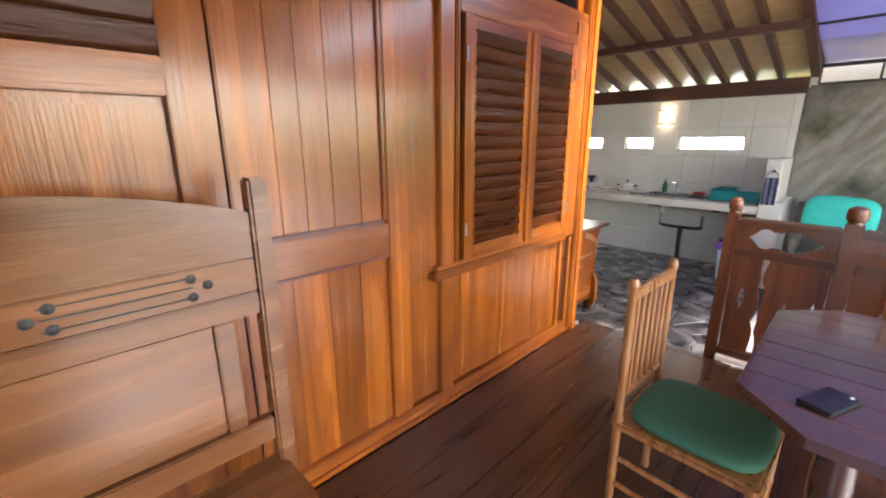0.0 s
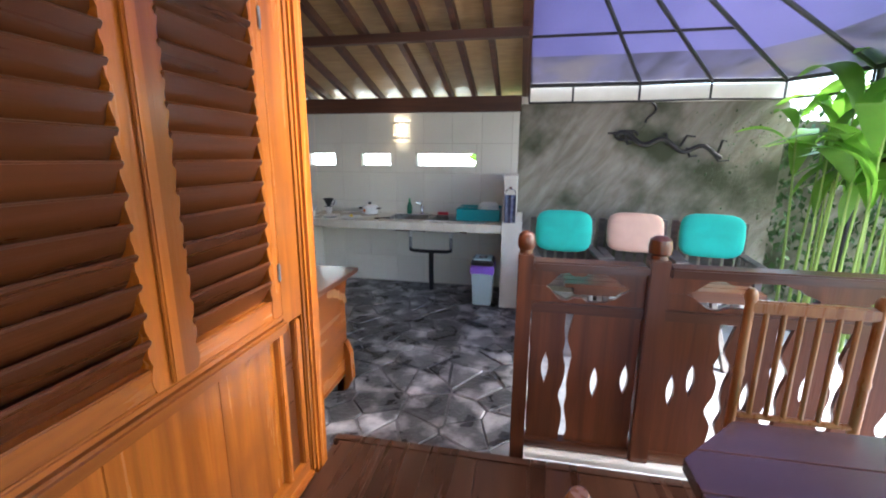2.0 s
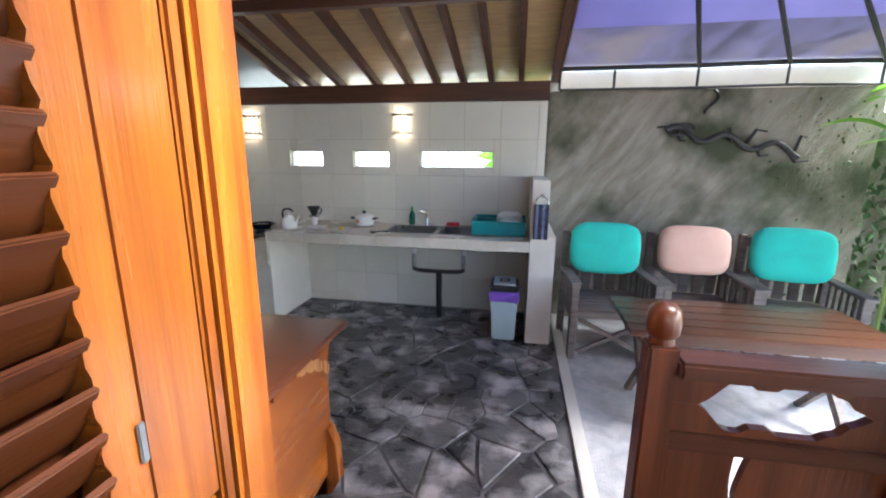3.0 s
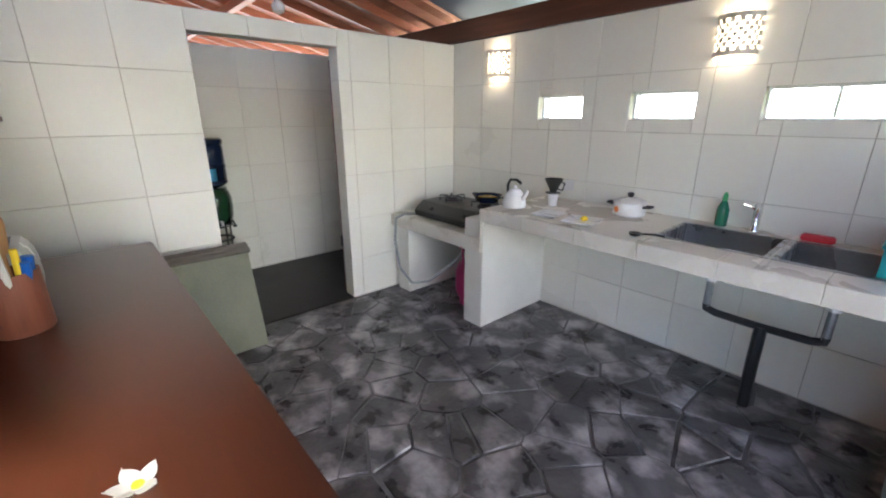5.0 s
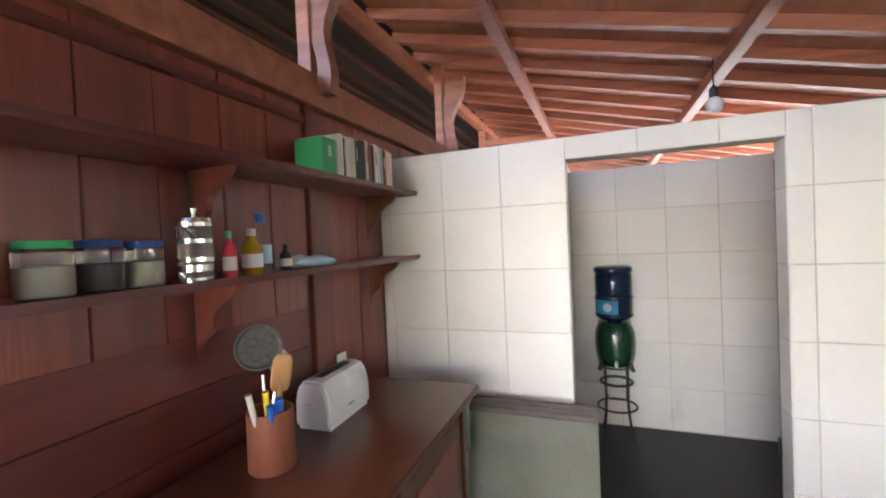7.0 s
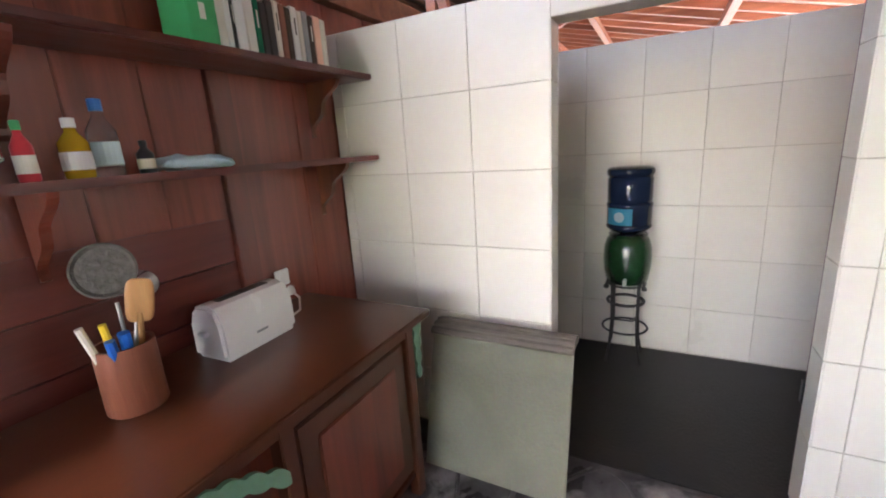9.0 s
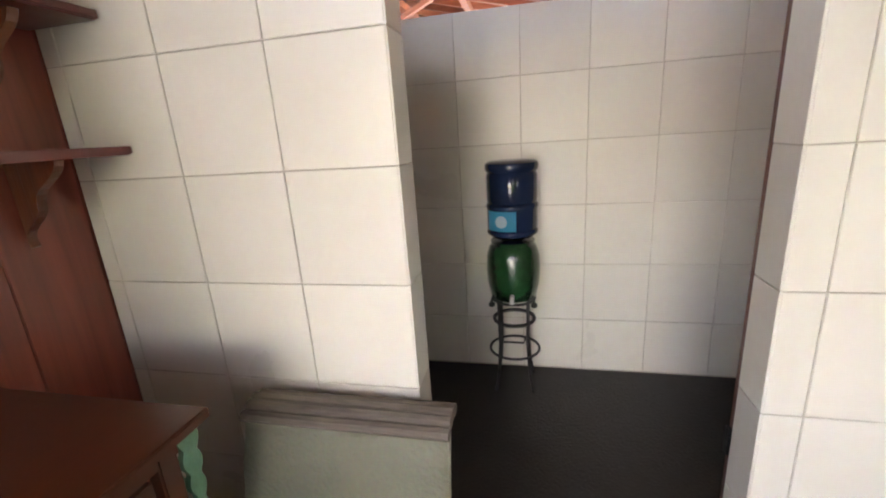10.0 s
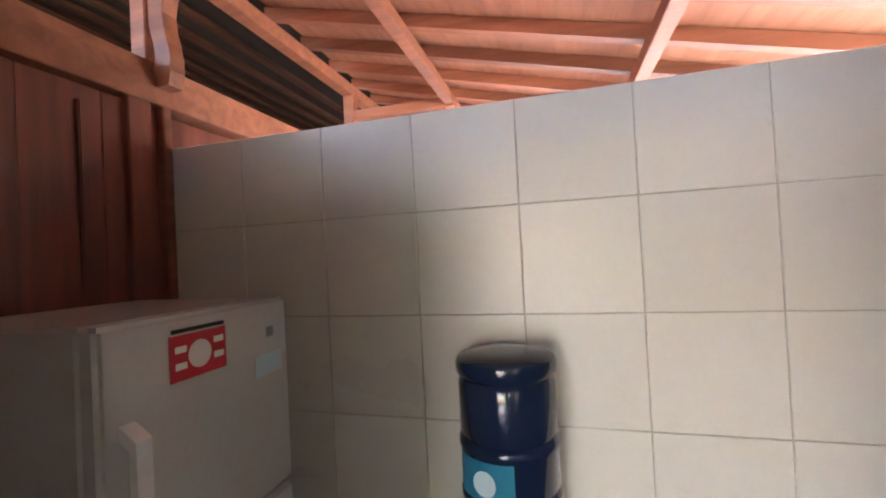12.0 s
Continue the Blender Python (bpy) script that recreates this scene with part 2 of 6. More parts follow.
M["leaf_dark"] = mat("dark creeper leaf", (0.06, 0.12, 0.03), (0.025, 0.06, 0.015), 0.5, 4, bump=0.2, rand=0.3)
M["stalk"] = mat("pale green stalk", (0.34, 0.46, 0.10), (0.22, 0.34, 0.06), 0.45, 3, V, 0.1, 20, rand=0.2)
M["mesh"] = mat("fine wire mesh", (0.12, 0.11, 0.095), (0.07, 0.062, 0.05), 0.5, 60, metal=0.3, bump=0.3)
# near-black base colour carries the dim back room's shade
M["dark_floor"] = mat("shade-darkened back room floor", (0.026, 0.024, 0.023), (0.009, 0.008, 0.008), 0.5, 3, bump=0.3)
M["towel"] = mat("navy checked towel", (0.05, 0.06, 0.13), (0.16, 0.17, 0.24), 0.9, 18, (1, 1, 1), 0.3, 80)
M["glow"] = plain("lit lamp core", (1.0, 0.86, 0.66), 0.5, emit=2.0)
M["ceramic"] = mat("pierced white ceramic", (0.75, 0.70, 0.62), None, 0.5, 8, bump=0.1)
M["carving"] = mat("dark metal carving", (0.04, 0.036, 0.034), (0.02, 0.018, 0.018), 0.5, 10, bump=0.3)
M["dark_glass"] = plain("dark transom glass", (0.015, 0.017, 0.02), 0.08)
# emits by itself, in place of daylight outside the slots
M["haze"] = plain("glowing daylight backdrop", (0.95, 1.0, 0.95), 0.9, emit=1.2)


# ---- mesh helpers ----
def box(bm, x0, y0, z0, x1, y1, z1):
    v = [bm.verts.new((x, y, z)) for x in (x0, x1) for y in (y0, y1) for z in (z0, z1)]
    for f in ((0, 1, 3, 2), (4, 6, 7, 5), (0, 4, 5, 1), (2, 3, 7, 6), (0, 2, 6, 4), (1, 5, 7, 3)):
        bm.faces.new([v[i] for i in f])
    return bm


def bx(x0, y0, z0, x1, y1, z1, bevel=0.004):
    bm = box(bmesh.new(), min(x0, x1), min(y0, y1), min(z0, z1), max(x0, x1), max(y0, y1), max(z0, z1))
    if bevel:
        bmesh.ops.bevel(bm, geom=bm.edges[:], offset=bevel, segments=2, affect="EDGES")
    return bm


def lathe(profile, x=0, y=0, z=0, n=24):
    """Turned body round an upright axis; profile rows of (radius, height)."""
    bm = bmesh.new()
    rings = []
    for r, h in profile:
        r = max(r, 0.0004)
        rings.append([bm.verts.new((x + r * math.cos(2 * math.pi * i / n), y + r * math.sin(2 * math.pi * i / n), z + h)) for i in range(n)])
    for a, b in zip(rings, rings[1:]):
        for i in range(n):
            bm.faces.new((a[i], a[(i + 1) % n], b[(i + 1) % n], b[i]))
    bm.faces.new(rings[0][::-1])
    bm.faces.new(rings[-1])
    return bm


def tube(bm, pts, r, n=8, taper=1.0):
    pts = [Vector(p) for p in pts]
    rings = []
    for k, p in enumerate(pts):
        d = (pts[min(k + 1, len(pts) - 1)] - pts[max(k - 1, 0)]).normalized()
        a = d.orthogonal().normalized() if k == 0 else (prev - d * prev.dot(d)).normalized()
        prev = a
        b = d.cross(a)
        rr = r * (1 + (taper - 1) * k / max(1, len(pts) - 1))
        rings.append([bm.verts.new(p + rr * (a * math.cos(2 * math.pi * i / n) + b * math.sin(2 * math.pi * i / n))) for i in range(n)])
    for a, b in zip(rings, rings[1:]):
        for i in range(n):
            bm.faces.new((a[i], a[(i + 1) % n], b[(i + 1) % n], b[i]))
    bm.faces.new(rings[0][::-1])
    bm.faces.new(rings[-1])
    return bm


def tb(pts, r, n=8, taper=1.0):
    return tube(bmesh.new(), pts, r, n, taper)


def prism(poly, axis, a, b, bevel=0.0):
    """Flat outline pulled from a to b along an axis; poly in the other two axes, in order."""
    bm = bmesh.new()

    def at(p, h):
        return {"x": (h, p[0], p[1]), "y": (p[0], h, p[1]), "z": (p[0], p[1], h)}[axis]
    lo = [bm.verts.new(at(p, a)) for p in poly]
    hi = [bm.verts.new(at(p, b)) for p in poly]
    n = len(poly)
    bm.faces.new(lo)
    bm.faces.new(hi[::-1])
    for i in range(n):
        bm.faces.new((lo[i], hi[i], hi[(i + 1) % n], lo[(i + 1) % n]))
    bmesh.ops.recalc_face_normals(bm, faces=bm.faces[:])
    if bevel:
        bmesh.ops.bevel(bm, geom=bm.edges[:], offset=bevel, segments=1, affect="EDGES")
    return bm


def strip(us, lo, hi, axis, a, b):
    """Board with a curved lower and upper edge, lo(u) to hi(u), between a and b along the axis."""
    return prism([(u, lo(u)) for u in us] + [(u, hi(u)) for u in reversed(us)], axis, a, b)


def pillow(w, h, d, puff=0.75):
    """Rounded cushion in x (width), z (height), y (depth), centred."""
    bm = bmesh.new()
    n, m = 20, 12
    rings = []
    for j in range(m + 1):
        ph = -math.pi / 2 + math.pi * j / m
        ring = []
        for i in range(n):
            th = 2 * math.pi * i / n

            def s(v, e):
                return math.copysign(abs(v) ** e, v)
            ring.append(bm.verts.new((w / 2 * s(math.cos(ph), 0.5) * s(math.cos(th), 0.5), d / 2 * s(math.sin(ph), puff), h / 2 * s(math.cos(ph), 0.5) * s(math.sin(th), 0.5))))
        rings.append(ring)
    for a, b in zip(rings, rings[1:]):
        for i in range(n):
            bm.faces.new((a[i], a[(i + 1) % n], b[(i + 1) % n], b[i]))
    bmesh.ops.remove_doubles(bm, verts=bm.verts[:], dist=0.0005)
    bmesh.ops.recalc_face_normals(bm, faces=bm.faces[:])
    return bm


def mesh_of(name, bm, material, smooth=False):
    me = bpy.data.meshes.new(name)
    bmesh.ops.recalc_face_normals(bm, faces=bm.faces[:])
    bm.to_mesh(me)
    bm.free()
    me.materials.append(M[material])
    if smooth:
        me.shade_smooth()
        me.set_sharp_from_angle(angle=radians(40))
    return me


def part(name, bm, material, parent=None, label="", smooth=False, m=None):
    ob = new(name, mesh_of(name, bm, material, smooth))
    if parent is not None:
        ob.parent = parent
    if m is not None:
        ob.matrix_basis = m
    return tagged(ob, label) if label else ob


def piece(name, me, parent, m):
    ob = new(name, me)
    ob.parent = parent
    ob.matrix_basis = m
    return ob


def thing(name, label, category, m=None, group=""):
    ob = new(name)
    ob.empty_display_size = 0.1
    if m is not None:
        ob.matrix_basis = m
    return tagged(ob, label, category, group)


def built(name, bm, material, label, category="structure", smooth=False):
    return tagged(part(name, bm, material, None, "", smooth), label, category, kind="structure")


# ---- the setting: numbers of the plan ----
HX_, WY, BY, DX, FX = -1.05, 3.58, 6.995, -4.0, -5.39   # house side, wood wall, back wall, doorway wall, far wall
DECK, DEDGE = 0.2, 3.5
TILE = 0.372
SLOPE = 0.25


def roof_z(y):
    return 2.5 + SLOPE * (7.0 - y)


# ---- floors and ground ----
built("ground", bx(-60, -60, -0.30, 60, 60, -0.12, 0), "earth", "dark garden soil round the house", "ground")
yard = built("pavement", bx(-0.02, 3.52, -0.12, 3.0, 7.2, -0.02, 0), "yard", "pale pebble-finished concrete yard floor", "pavement")
floor = built("floor", bx(-5.6, 3.5, -0.12, -0.02, 7.2, -0.010, 0), "mortar", "dark mortar bed between flagstones", "floor")
# unseen reflector: pale ground that throws sunlight in from the east
built("pavement_path", bx(3.002, 2.6, -0.12, 14.0, 5.45, -0.03, 0), "yard", "unseen pale ground added to bounce sunlight into the kitchen", "pavement")
# added reflector behind the back room, plaster-pale to brighten the roof underside
built("pavement_back", bx(-16, 3.5, -0.12, -5.62, 8.58, -0.03, 0), "plaster", "added pale ground bouncing daylight up to the clay roof", "pavement")
built("kerb", bx(-0.06, 3.52, -0.12, 0.02, 7.0, 0.008), "plaster", "pale cement kerb along the kitchen floor", "kerb")
deck = built("floor_deck", bx(HX_, -3, -0.12, 2.6, DEDGE - 0.03, 0.165, 0), "deck", "dark varnished wooden veranda deck", "floor")

# ---- tiled walls ----
def cut(rects, hole):
    out = []
    hu0, hz0, hu1, hz1 = hole
    for u0, z0, u1, z1 in rects:
        if hu1 <= u0 or hu0 >= u1 or hz1 <= z0 or hz0 >= z1:
            out.append((u0, z0, u1, z1))
            continue
        if u0 < hu0:
            out.append((u0, z0, hu0, z1))
        if u1 > hu1:
            out.append((hu1, z0, u1, z1))
        a, b = max(u0, hu0), min(u1, hu1)
        if z0 < hz0:
            out.append((a, z0, b, hz0))
        if z1 > hz1:
            out.append((a, hz1, b, z1))
    return out


def wall_box(name, axis, face, back, u0, u1, z0, z1, holes, material, label):
    """Solid wall with openings; face and back are its two planes along the axis."""
    bm = bmesh.new()
    for a, c, b, d in functools.reduce(cut, holes, [(u0, z0, u1, z1)]):
        lo, hi = min(face, back), max(face, back)
        if axis == "x":
            box(bm, lo, a, c, hi, b, d)
        else:
            box(bm, a, lo, c, b, hi, d)
    return built(name, bm, material, label, "wall")


tile_meshes = {}


def tile_mesh(w, h, material):
    """One tile lying in its own plane: width x, height z, front towards -y."""
    key = (round(w, 3), round(h, 3), material)
    if key not in tile_meshes:
        g, c, d = 0.0018, 0.002, 0.007
        bm = bmesh.new()
        a = [bm.verts.new((x, 0, z)) for x, z in ((g, g), (w - g, g), (w - g, h - g), (g, h - g))]
        b = [bm.verts.new((x, -d, z)) for x, z in ((g + c, g + c), (w - g - c, g + c), (w - g - c, h - g - c), (g + c, h - g - c))]
        m = [bm.verts.new((v.co.x, -d + c, v.co.z)) for v in a]
        for p, q in ((a, m), (m, b)):
            for i in range(4):
                bm.faces.new((p[i], p[(i + 1) % 4], q[(i + 1) % 4], q[i]))
        bm.faces.new(b)
        tile_meshes[key] = mesh_of("tile", bm, material)
    return tile_meshes[key]


def lay_tiles(wall, axis, face, side, u0, u1, z0, z1, ustart, holes, pitch=TILE, zstart=-0.02, material="tile"):
    """Tiles on a wall face, each an object; side is the sign of the way that the face looks."""
    k0, k1 = math.floor((u0 - ustart) / pitch), math.ceil((u1 - ustart) / pitch)
    j0, j1 = math.floor((z0 - zstart) / pitch), math.ceil((z1 - zstart) / pitch)
    for k in range(k0, k1):
        for j in range(j0, j1):
            r = (max(u0, ustart + k * pitch), max(z0, zstart + j * pitch), min(u1, ustart + (k + 1) * pitch), min(z1, zstart + (j + 1) * pitch))
            if r[2] - r[0] < 0.012 or r[3] - r[1] < 0.012:
                continue
            for a, c, b, d in functools.reduce(cut, holes, [r]):
                if b - a < 0.012 or d - c < 0.012:
                    continue
                me = tile_mesh(b - a, d - c, material)
                tilt = random.uniform(-0.12, 0.12)
                if axis == "y":
                    m = pose(a, face, c, tilt) if side < 0 else pose(b, face, c, tilt, 0, 180)
                else:
                    m = pose(face, a, c, tilt, 0, 90) if side > 0 else pose(face, b, c, tilt, 0, -90)
                piece("tile", me, wall, m)


SLOTS = [(-2.997, 1.548, -2.61, 1.72), (-2.249, 1.548, -1.844, 1.72), (-1.503, 1.55, -0.716, 1.724)]
DOOR = (4.765, -0.2, 5.78, 2.08)
wall_back = wall_box("wall_north", "y", BY + 0.008, BY + 0.17, DX - 1.5, -0.2, -0.1, 2.215, SLOTS, "grout", "cream tiled kitchen wall with three slot windows")
wall_door = wall_box("wall_west", "x", DX - 0.008, DX - 0.142, WY, BY + 0.008, -0.1, 2.205, [DOOR], "grout", "cream tiled kitchen wall with open doorway")
wall_far = wall_box("wall_far", "x", FX - 0.008, FX - 0.16, WY - 0.2, BY + 0.008, -0.1, 2.2, [], "grout", "cream tiled wall of the dark back room")
lay_tiles(wall_back, "y", BY + 0.008, -1, DX + 0.002, -0.2, 0, 2.215, DX, SLOTS)
lay_tiles(wall_door, "x", DX - 0.008, 1, WY, BY, 0, 2.205, 4.765 - 4 * TILE, [DOOR])
lay_tiles(wall_far, "x", FX - 0.008, 1, WY, BY, 0, 2.2, 4.697 - 3 * TILE, [])
# reveals of the doorway and cap of the walls
lay_tiles(wall_door, "y", 4.762, 1, DX - 0.142, DX - 0.0015, 0, 2.08, DX - 0.142, [])
lay_tiles(wall_door, "y", 5.783, -1, DX - 0.142, DX - 0.0015, 0, 2.08, DX - 0.142, [])
for i, (a, c, b, d) in enumerate(SLOTS):
    w = tagged(new("window_%d" % (i + 1)), "narrow slot window through the tiled wall", "window", kind="structure")
    w.matrix_basis = pose(a, BY, c)
    fr = bmesh.new()
    for q in ((0, 0.06, 0, b - a, 0.10, 0.012), (0, 0.06, d - c - 0.012, b - a, 0.10, d - c), (0, 0.06, 0.012, 0.012, 0.10, d - c - 0.012), (b - a - 0.012, 0.06, 0.012, b - a, 0.10, d - c - 0.012)):
        box(fr, *q)
    part("window_frame", fr, "white_matte", w)
    if i == 2:
        part("mullion", bx((b - a) * 0.37, 0.062, 0.013, (b - a) * 0.37 + 0.014, 0.098, d - c - 0.013, 0), "white_matte", w)
# added glowing sheet that makes the slot windows read bright
bd = built("backdrop", bx(-6.0, 10.0, -0.1, 0.5, 10.02, 3.0, 0), "haze", "added glowing sheet standing in for daylight beyond the slots", "backdrop")
# the backs of the kitchen and the back room
built("wall_south", bx(-13, WY - 0.10, -0.1, -1.222, WY - 0.03, 2.35, 0), "dark_v", "dark wooden house wall behind the shelves", "wall")
built("wall_west_end", bx(-13.2, -3, -0.1, -13.05, 3.55, 5.6, 0), "dark_v", "plain dark wooden wall closing the far end", "wall")
# kept low and white so more daylight reaches the clay roof
built("wall_garden", bx(-13, 8.6, -0.1, FX - 0.2, 8.72, 1.2, 0), "plaster", "plain garden wall, white to return light under the roof", "wall")

# ---- the wooden house wall along the veranda ----
house = tagged(new("wall_east"), "varnished orange teak house wall of boards and frames", "wall", kind="structure")
X0, X1 = HX_ - 0.11, HX_ - 0.035
WIN = (1.97, 1.06, 3.06, 2.31)
core = bmesh.new()
for a, c, b, d in functools.reduce(cut, [WIN, (2.1, 2.48, 3.15, 2.75)], [(-3, 0.1, 3.34, 3.2)]):
    box(core, X0, a, c, X1, b, d)
part("wall_core", core, "teak_v", house)


def teak(name, y0, z0, y1, z1, proud, material="teak_v", bevel=0.005, back=0.04):
    return part(name, bx(HX_ - back, y0, z0, HX_ + proud, y1, z1, bevel), material, house)


# boards of the panels, upright, each with its own edges
def boards(edges, z0, z1, proud):
    for a, b in zip(edges, edges[1:]):
        teak("board", a + 0.0007, z0, b - 0.0007, z1, proud + random.uniform(-0.0015, 0.0015), "teak_v", 0.002)


boards([0.885, 0.985, 1.09, 1.21, 1.345, 1.475], 1.335, 2.45, -0.022)
boards([0.885, 1.00, 1.16, 1.32, 1.475], 0.28, 1.185, -0.022)
boards([1.60, 1.98, 2.35, 2.74, 3.05], 0.30, 1.0, -0.012)
teak("board", 1.60, 1.0, 1.80, 2.45, -0.012)
teak("stile", 0.80, 0.2, 0.885, 2.9, 0.012)
teak("stile", 1.475, 0.2, 1.60, 2.9, 0.0)
teak("moulding", 1.455, 1.345, 1.475, 2.9, -0.006, "teak_v", 0.004)
teak("rail", 0.885, 1.185, 1.475, 1.335, 0.004, "teak_h")
teak("moulding", 0.885, 1.335, 1.455, 1.352, 0.0, "dark_h", 0.004)
teak("moulding", 0.885, 1.168, 1.475, 1.185, 0.0, "dark_h", 0.004)
teak("rail", 0.885, 2.45, 3.22, 2.52, 0.01, "teak_h")
teak("baseboard", -3, 0.2, 3.22, 0.285, 0.012, "teak_h")
teak("baseboard", -3, 0.2, 3.22, 0.225, 0.035, "teak_h", 0.006)
# window post, head, sill and corner post
teak("post", 1.80, 0.285, 1.90, 2.45, 0.02)
teak("moulding", 1.90, 1.06, 1.925, 2.45, 0.035, "teak_v", 0.008)
teak("window_head", 1.925, 2.30, 3.066, 2.37, 0.03, "teak_h")
teak("window_head", 1.925, 2.37, 3.22, 2.45, 0.012, "teak_h")
teak("window_sill", 1.73, 0.985, 3.07, 1.035, 0.05, "teak_h", 0.01)
teak("window_sill", 1.76, 1.035, 3.07, 1.06, 0.03, "teak_h", 0.006)
teak("jamb", 3.07, 1.0, 3.215, 2.45, 0.022, "teak_v", 0.006)
teak("post", 3.05, 0.285, 3.085, 0.985, 0.012)
teak("panel", 3.085, 0.285, 3.175, 0.985, -0.012, "louvre")
teak("post", 3.175, 0.285, 3.215, 0.985, 0.012)
teak("post", 3.225, 0.2, 3.262, 3.0, 0.02, "teak_v", 0.008)
teak("corner_post", 3.268, 0.1, 3.352, 3.0, 0.035, "teak_v", 0.014)
built("wall_corner", bx(-1.22, 3.20, 0.0, -1.16, WY + 0.012, 3.0, 0.006), "teak_v", "orange teak corner boards behind the corner post", "wall")
part("transom_glass", bx(HX_ - 0.06, 2.1, 2.52, HX_ - 0.05, 3.2, 2.74, 0), "dark_glass", house)
teak("transom_rail", 1.6, 2.74, 3.22, 2.9, 0.012, "teak_h")


def scallop_stile(y0, y1, z0, z1, wave_side):
    """Shutter stile whose inner edge is cut in small scallops."""
    n = 64
    zs = [z0 + (z1 - z0) * i / n for i in range(n + 1)]

    def w(z):
        return 0.011 * abs(math.sin((z - z0) * math.pi / 0.075))
    if wave_side > 0:
        poly = [(y0, zs[0]), (y0, zs[-1])] + [(y1 + w(z), z) for z in reversed(zs)]
    else:
        poly = [(y1, zs[0]), (y1, zs[-1])] + [(y0 - w(z), z) for z in reversed(zs)]
    return prism(poly, "x", HX_ - 0.02, HX_ + 0.03)


def shutter(name, y0, y1, hinge):
    s = tagged(new(name), "closed louvred teak window shutter", "shutter", kind="structure")
    a, b = y0 + 0.075, y1 - 0.055
    part("stile", scallop_stile(y0, a, 1.062, 2.298, 1), "teak_v", s)
    part("stile", scallop_stile(b, y1, 1.062, 2.298, -1), "teak_v", s)
    part("rail", bx(HX_ - 0.018, a, 1.062, HX_ + 0.028, b, 1.13), "teak_h", s)
    part("rail", bx(HX_ - 0.018, a, 2.235, HX_ + 0.028, b, 2.298), "teak_h", s)
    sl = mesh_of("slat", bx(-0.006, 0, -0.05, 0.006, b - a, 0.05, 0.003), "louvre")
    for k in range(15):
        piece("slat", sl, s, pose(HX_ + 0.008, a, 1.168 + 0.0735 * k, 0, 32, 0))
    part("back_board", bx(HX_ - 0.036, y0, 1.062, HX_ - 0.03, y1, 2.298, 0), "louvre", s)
    for z in (1.23, 2.12):
        part("hinge", bx(HX_ + 0.031, hinge - 0.006, z - 0.035, HX_ + 0.037, hinge + 0.008, z + 0.035, 0.002), "metal_grey", s, "small steel hinge")
    return s


shutter("window_shutter", 1.965, 2.54, 1.975)
shutter("window_shutter", 2.55, 3.062, 3.055)
part("astragal", bx(HX_ + 0.03, 2.527, 1.065, HX_ + 0.046, 2.565, 2.296, 0.005), "teak_v", house)

# the louvred door of the house
hd = tagged(new("door_1"), "closed teak house door with louvres above a raised panel", "door", kind="structure")
for q in ((-0.02, 0.285, 0.12, 2.7), (0.66, 0.285, 0.79, 2.7)):
    part("stile", bx(HX_ - 0.03, q[0], q[1], HX_ + 0.012, q[2], q[3]), "teak_v", hd)
for z0, z1 in ((0.285, 0.42), (1.10, 1.22), (1.84, 1.95), (2.60, 2.70)):
    part("rail", bx(HX_ - 0.03, 0.12, z0, HX_ + 0.010, 0.66, z1), "teak_h", hd)
for z0, z1 in ((0.44, 1.08), (1.24, 1.82)):
    part("panel", bx(HX_ - 0.03, 0.13, z0, HX_ - 0.008, 0.65, z1, 0.012), "teak_v", hd)
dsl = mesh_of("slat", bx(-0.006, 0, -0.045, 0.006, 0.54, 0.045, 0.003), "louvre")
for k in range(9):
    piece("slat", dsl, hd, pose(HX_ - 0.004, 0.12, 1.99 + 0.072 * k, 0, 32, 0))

# ---- the dark house wall with the shelves ----
sw = tagged(new("wall_shelves"), "dark red-brown board wall with posts above the sideboard", "wall", kind="structure")
xs = [-5.38, -5.12, -4.86, -4.6, -4.35, -4.0, -3.72, -3.36]
for a, b in zip(xs, xs[1:]):
    part("board", bx(a + 0.0015, WY - 0.04, 0.02, b - 0.0005, WY - random.uniform(0.004, 0.009), 2.36, 0.003), "dark_v", sw)
ups = [-3.26, -3.02, -2.78, -2.52, -2.30, -2.05, -1.82, -1.6, -1.36, -1.25]
for a, b in zip(ups, ups[1:]):
    part("board", bx(a + 0.0015, WY - 0.04, 1.36, b - 0.0005, WY - random.uniform(0.004, 0.009), 2.36, 0.003), "dark_v", sw)
for k in range(7):
    part("board", bx(-3.26, WY - 0.04, 0.02 + 0.192 * k, -1.25, WY - random.uniform(0.004, 0.010), 0.208 + 0.192 * k, 0.003), "dark_h", sw)
part("post", bx(-3.36, WY - 0.05, 0.0, -3.26, WY + 0.018, 2.37), "dark_v", sw)
part("post", bx(-5.385, WY - 0.05, 0.0, -5.345, WY + 0.03, 2.37), "rafter", sw)
part("post", bx(-5.30, WY - 0.05, 0.0, -5.20, WY + 0.02, 2.37), "dark_v", sw)
part("panel_trim", bx(-5.06, WY - 0.05, 0.0, -5.03, WY + 0.012, 2.30), "dark_v", sw)
part("post", bx(-1.25, WY - 0.06, 0.0, -1.222, WY + 0.012, 2.37), "teak_v", sw)
part("picture_rail", bx(-3.26, WY - 0.01, 2.27, -1.25, WY + 0.012, 2.31), "dark_h", sw)
built("beam_top", bx(-13, WY - 0.09, 2.372, -1.225, WY + 0.03, 2.50), "rafter", "reddish wooden wall plate along the house wall", "beam")
built("beam_ledge", bx(-13, WY - 0.07, 2.502, -1.225, WY + 0.0, 2.56), "rafter", "reddish wooden ledge on the wall plate", "beam")

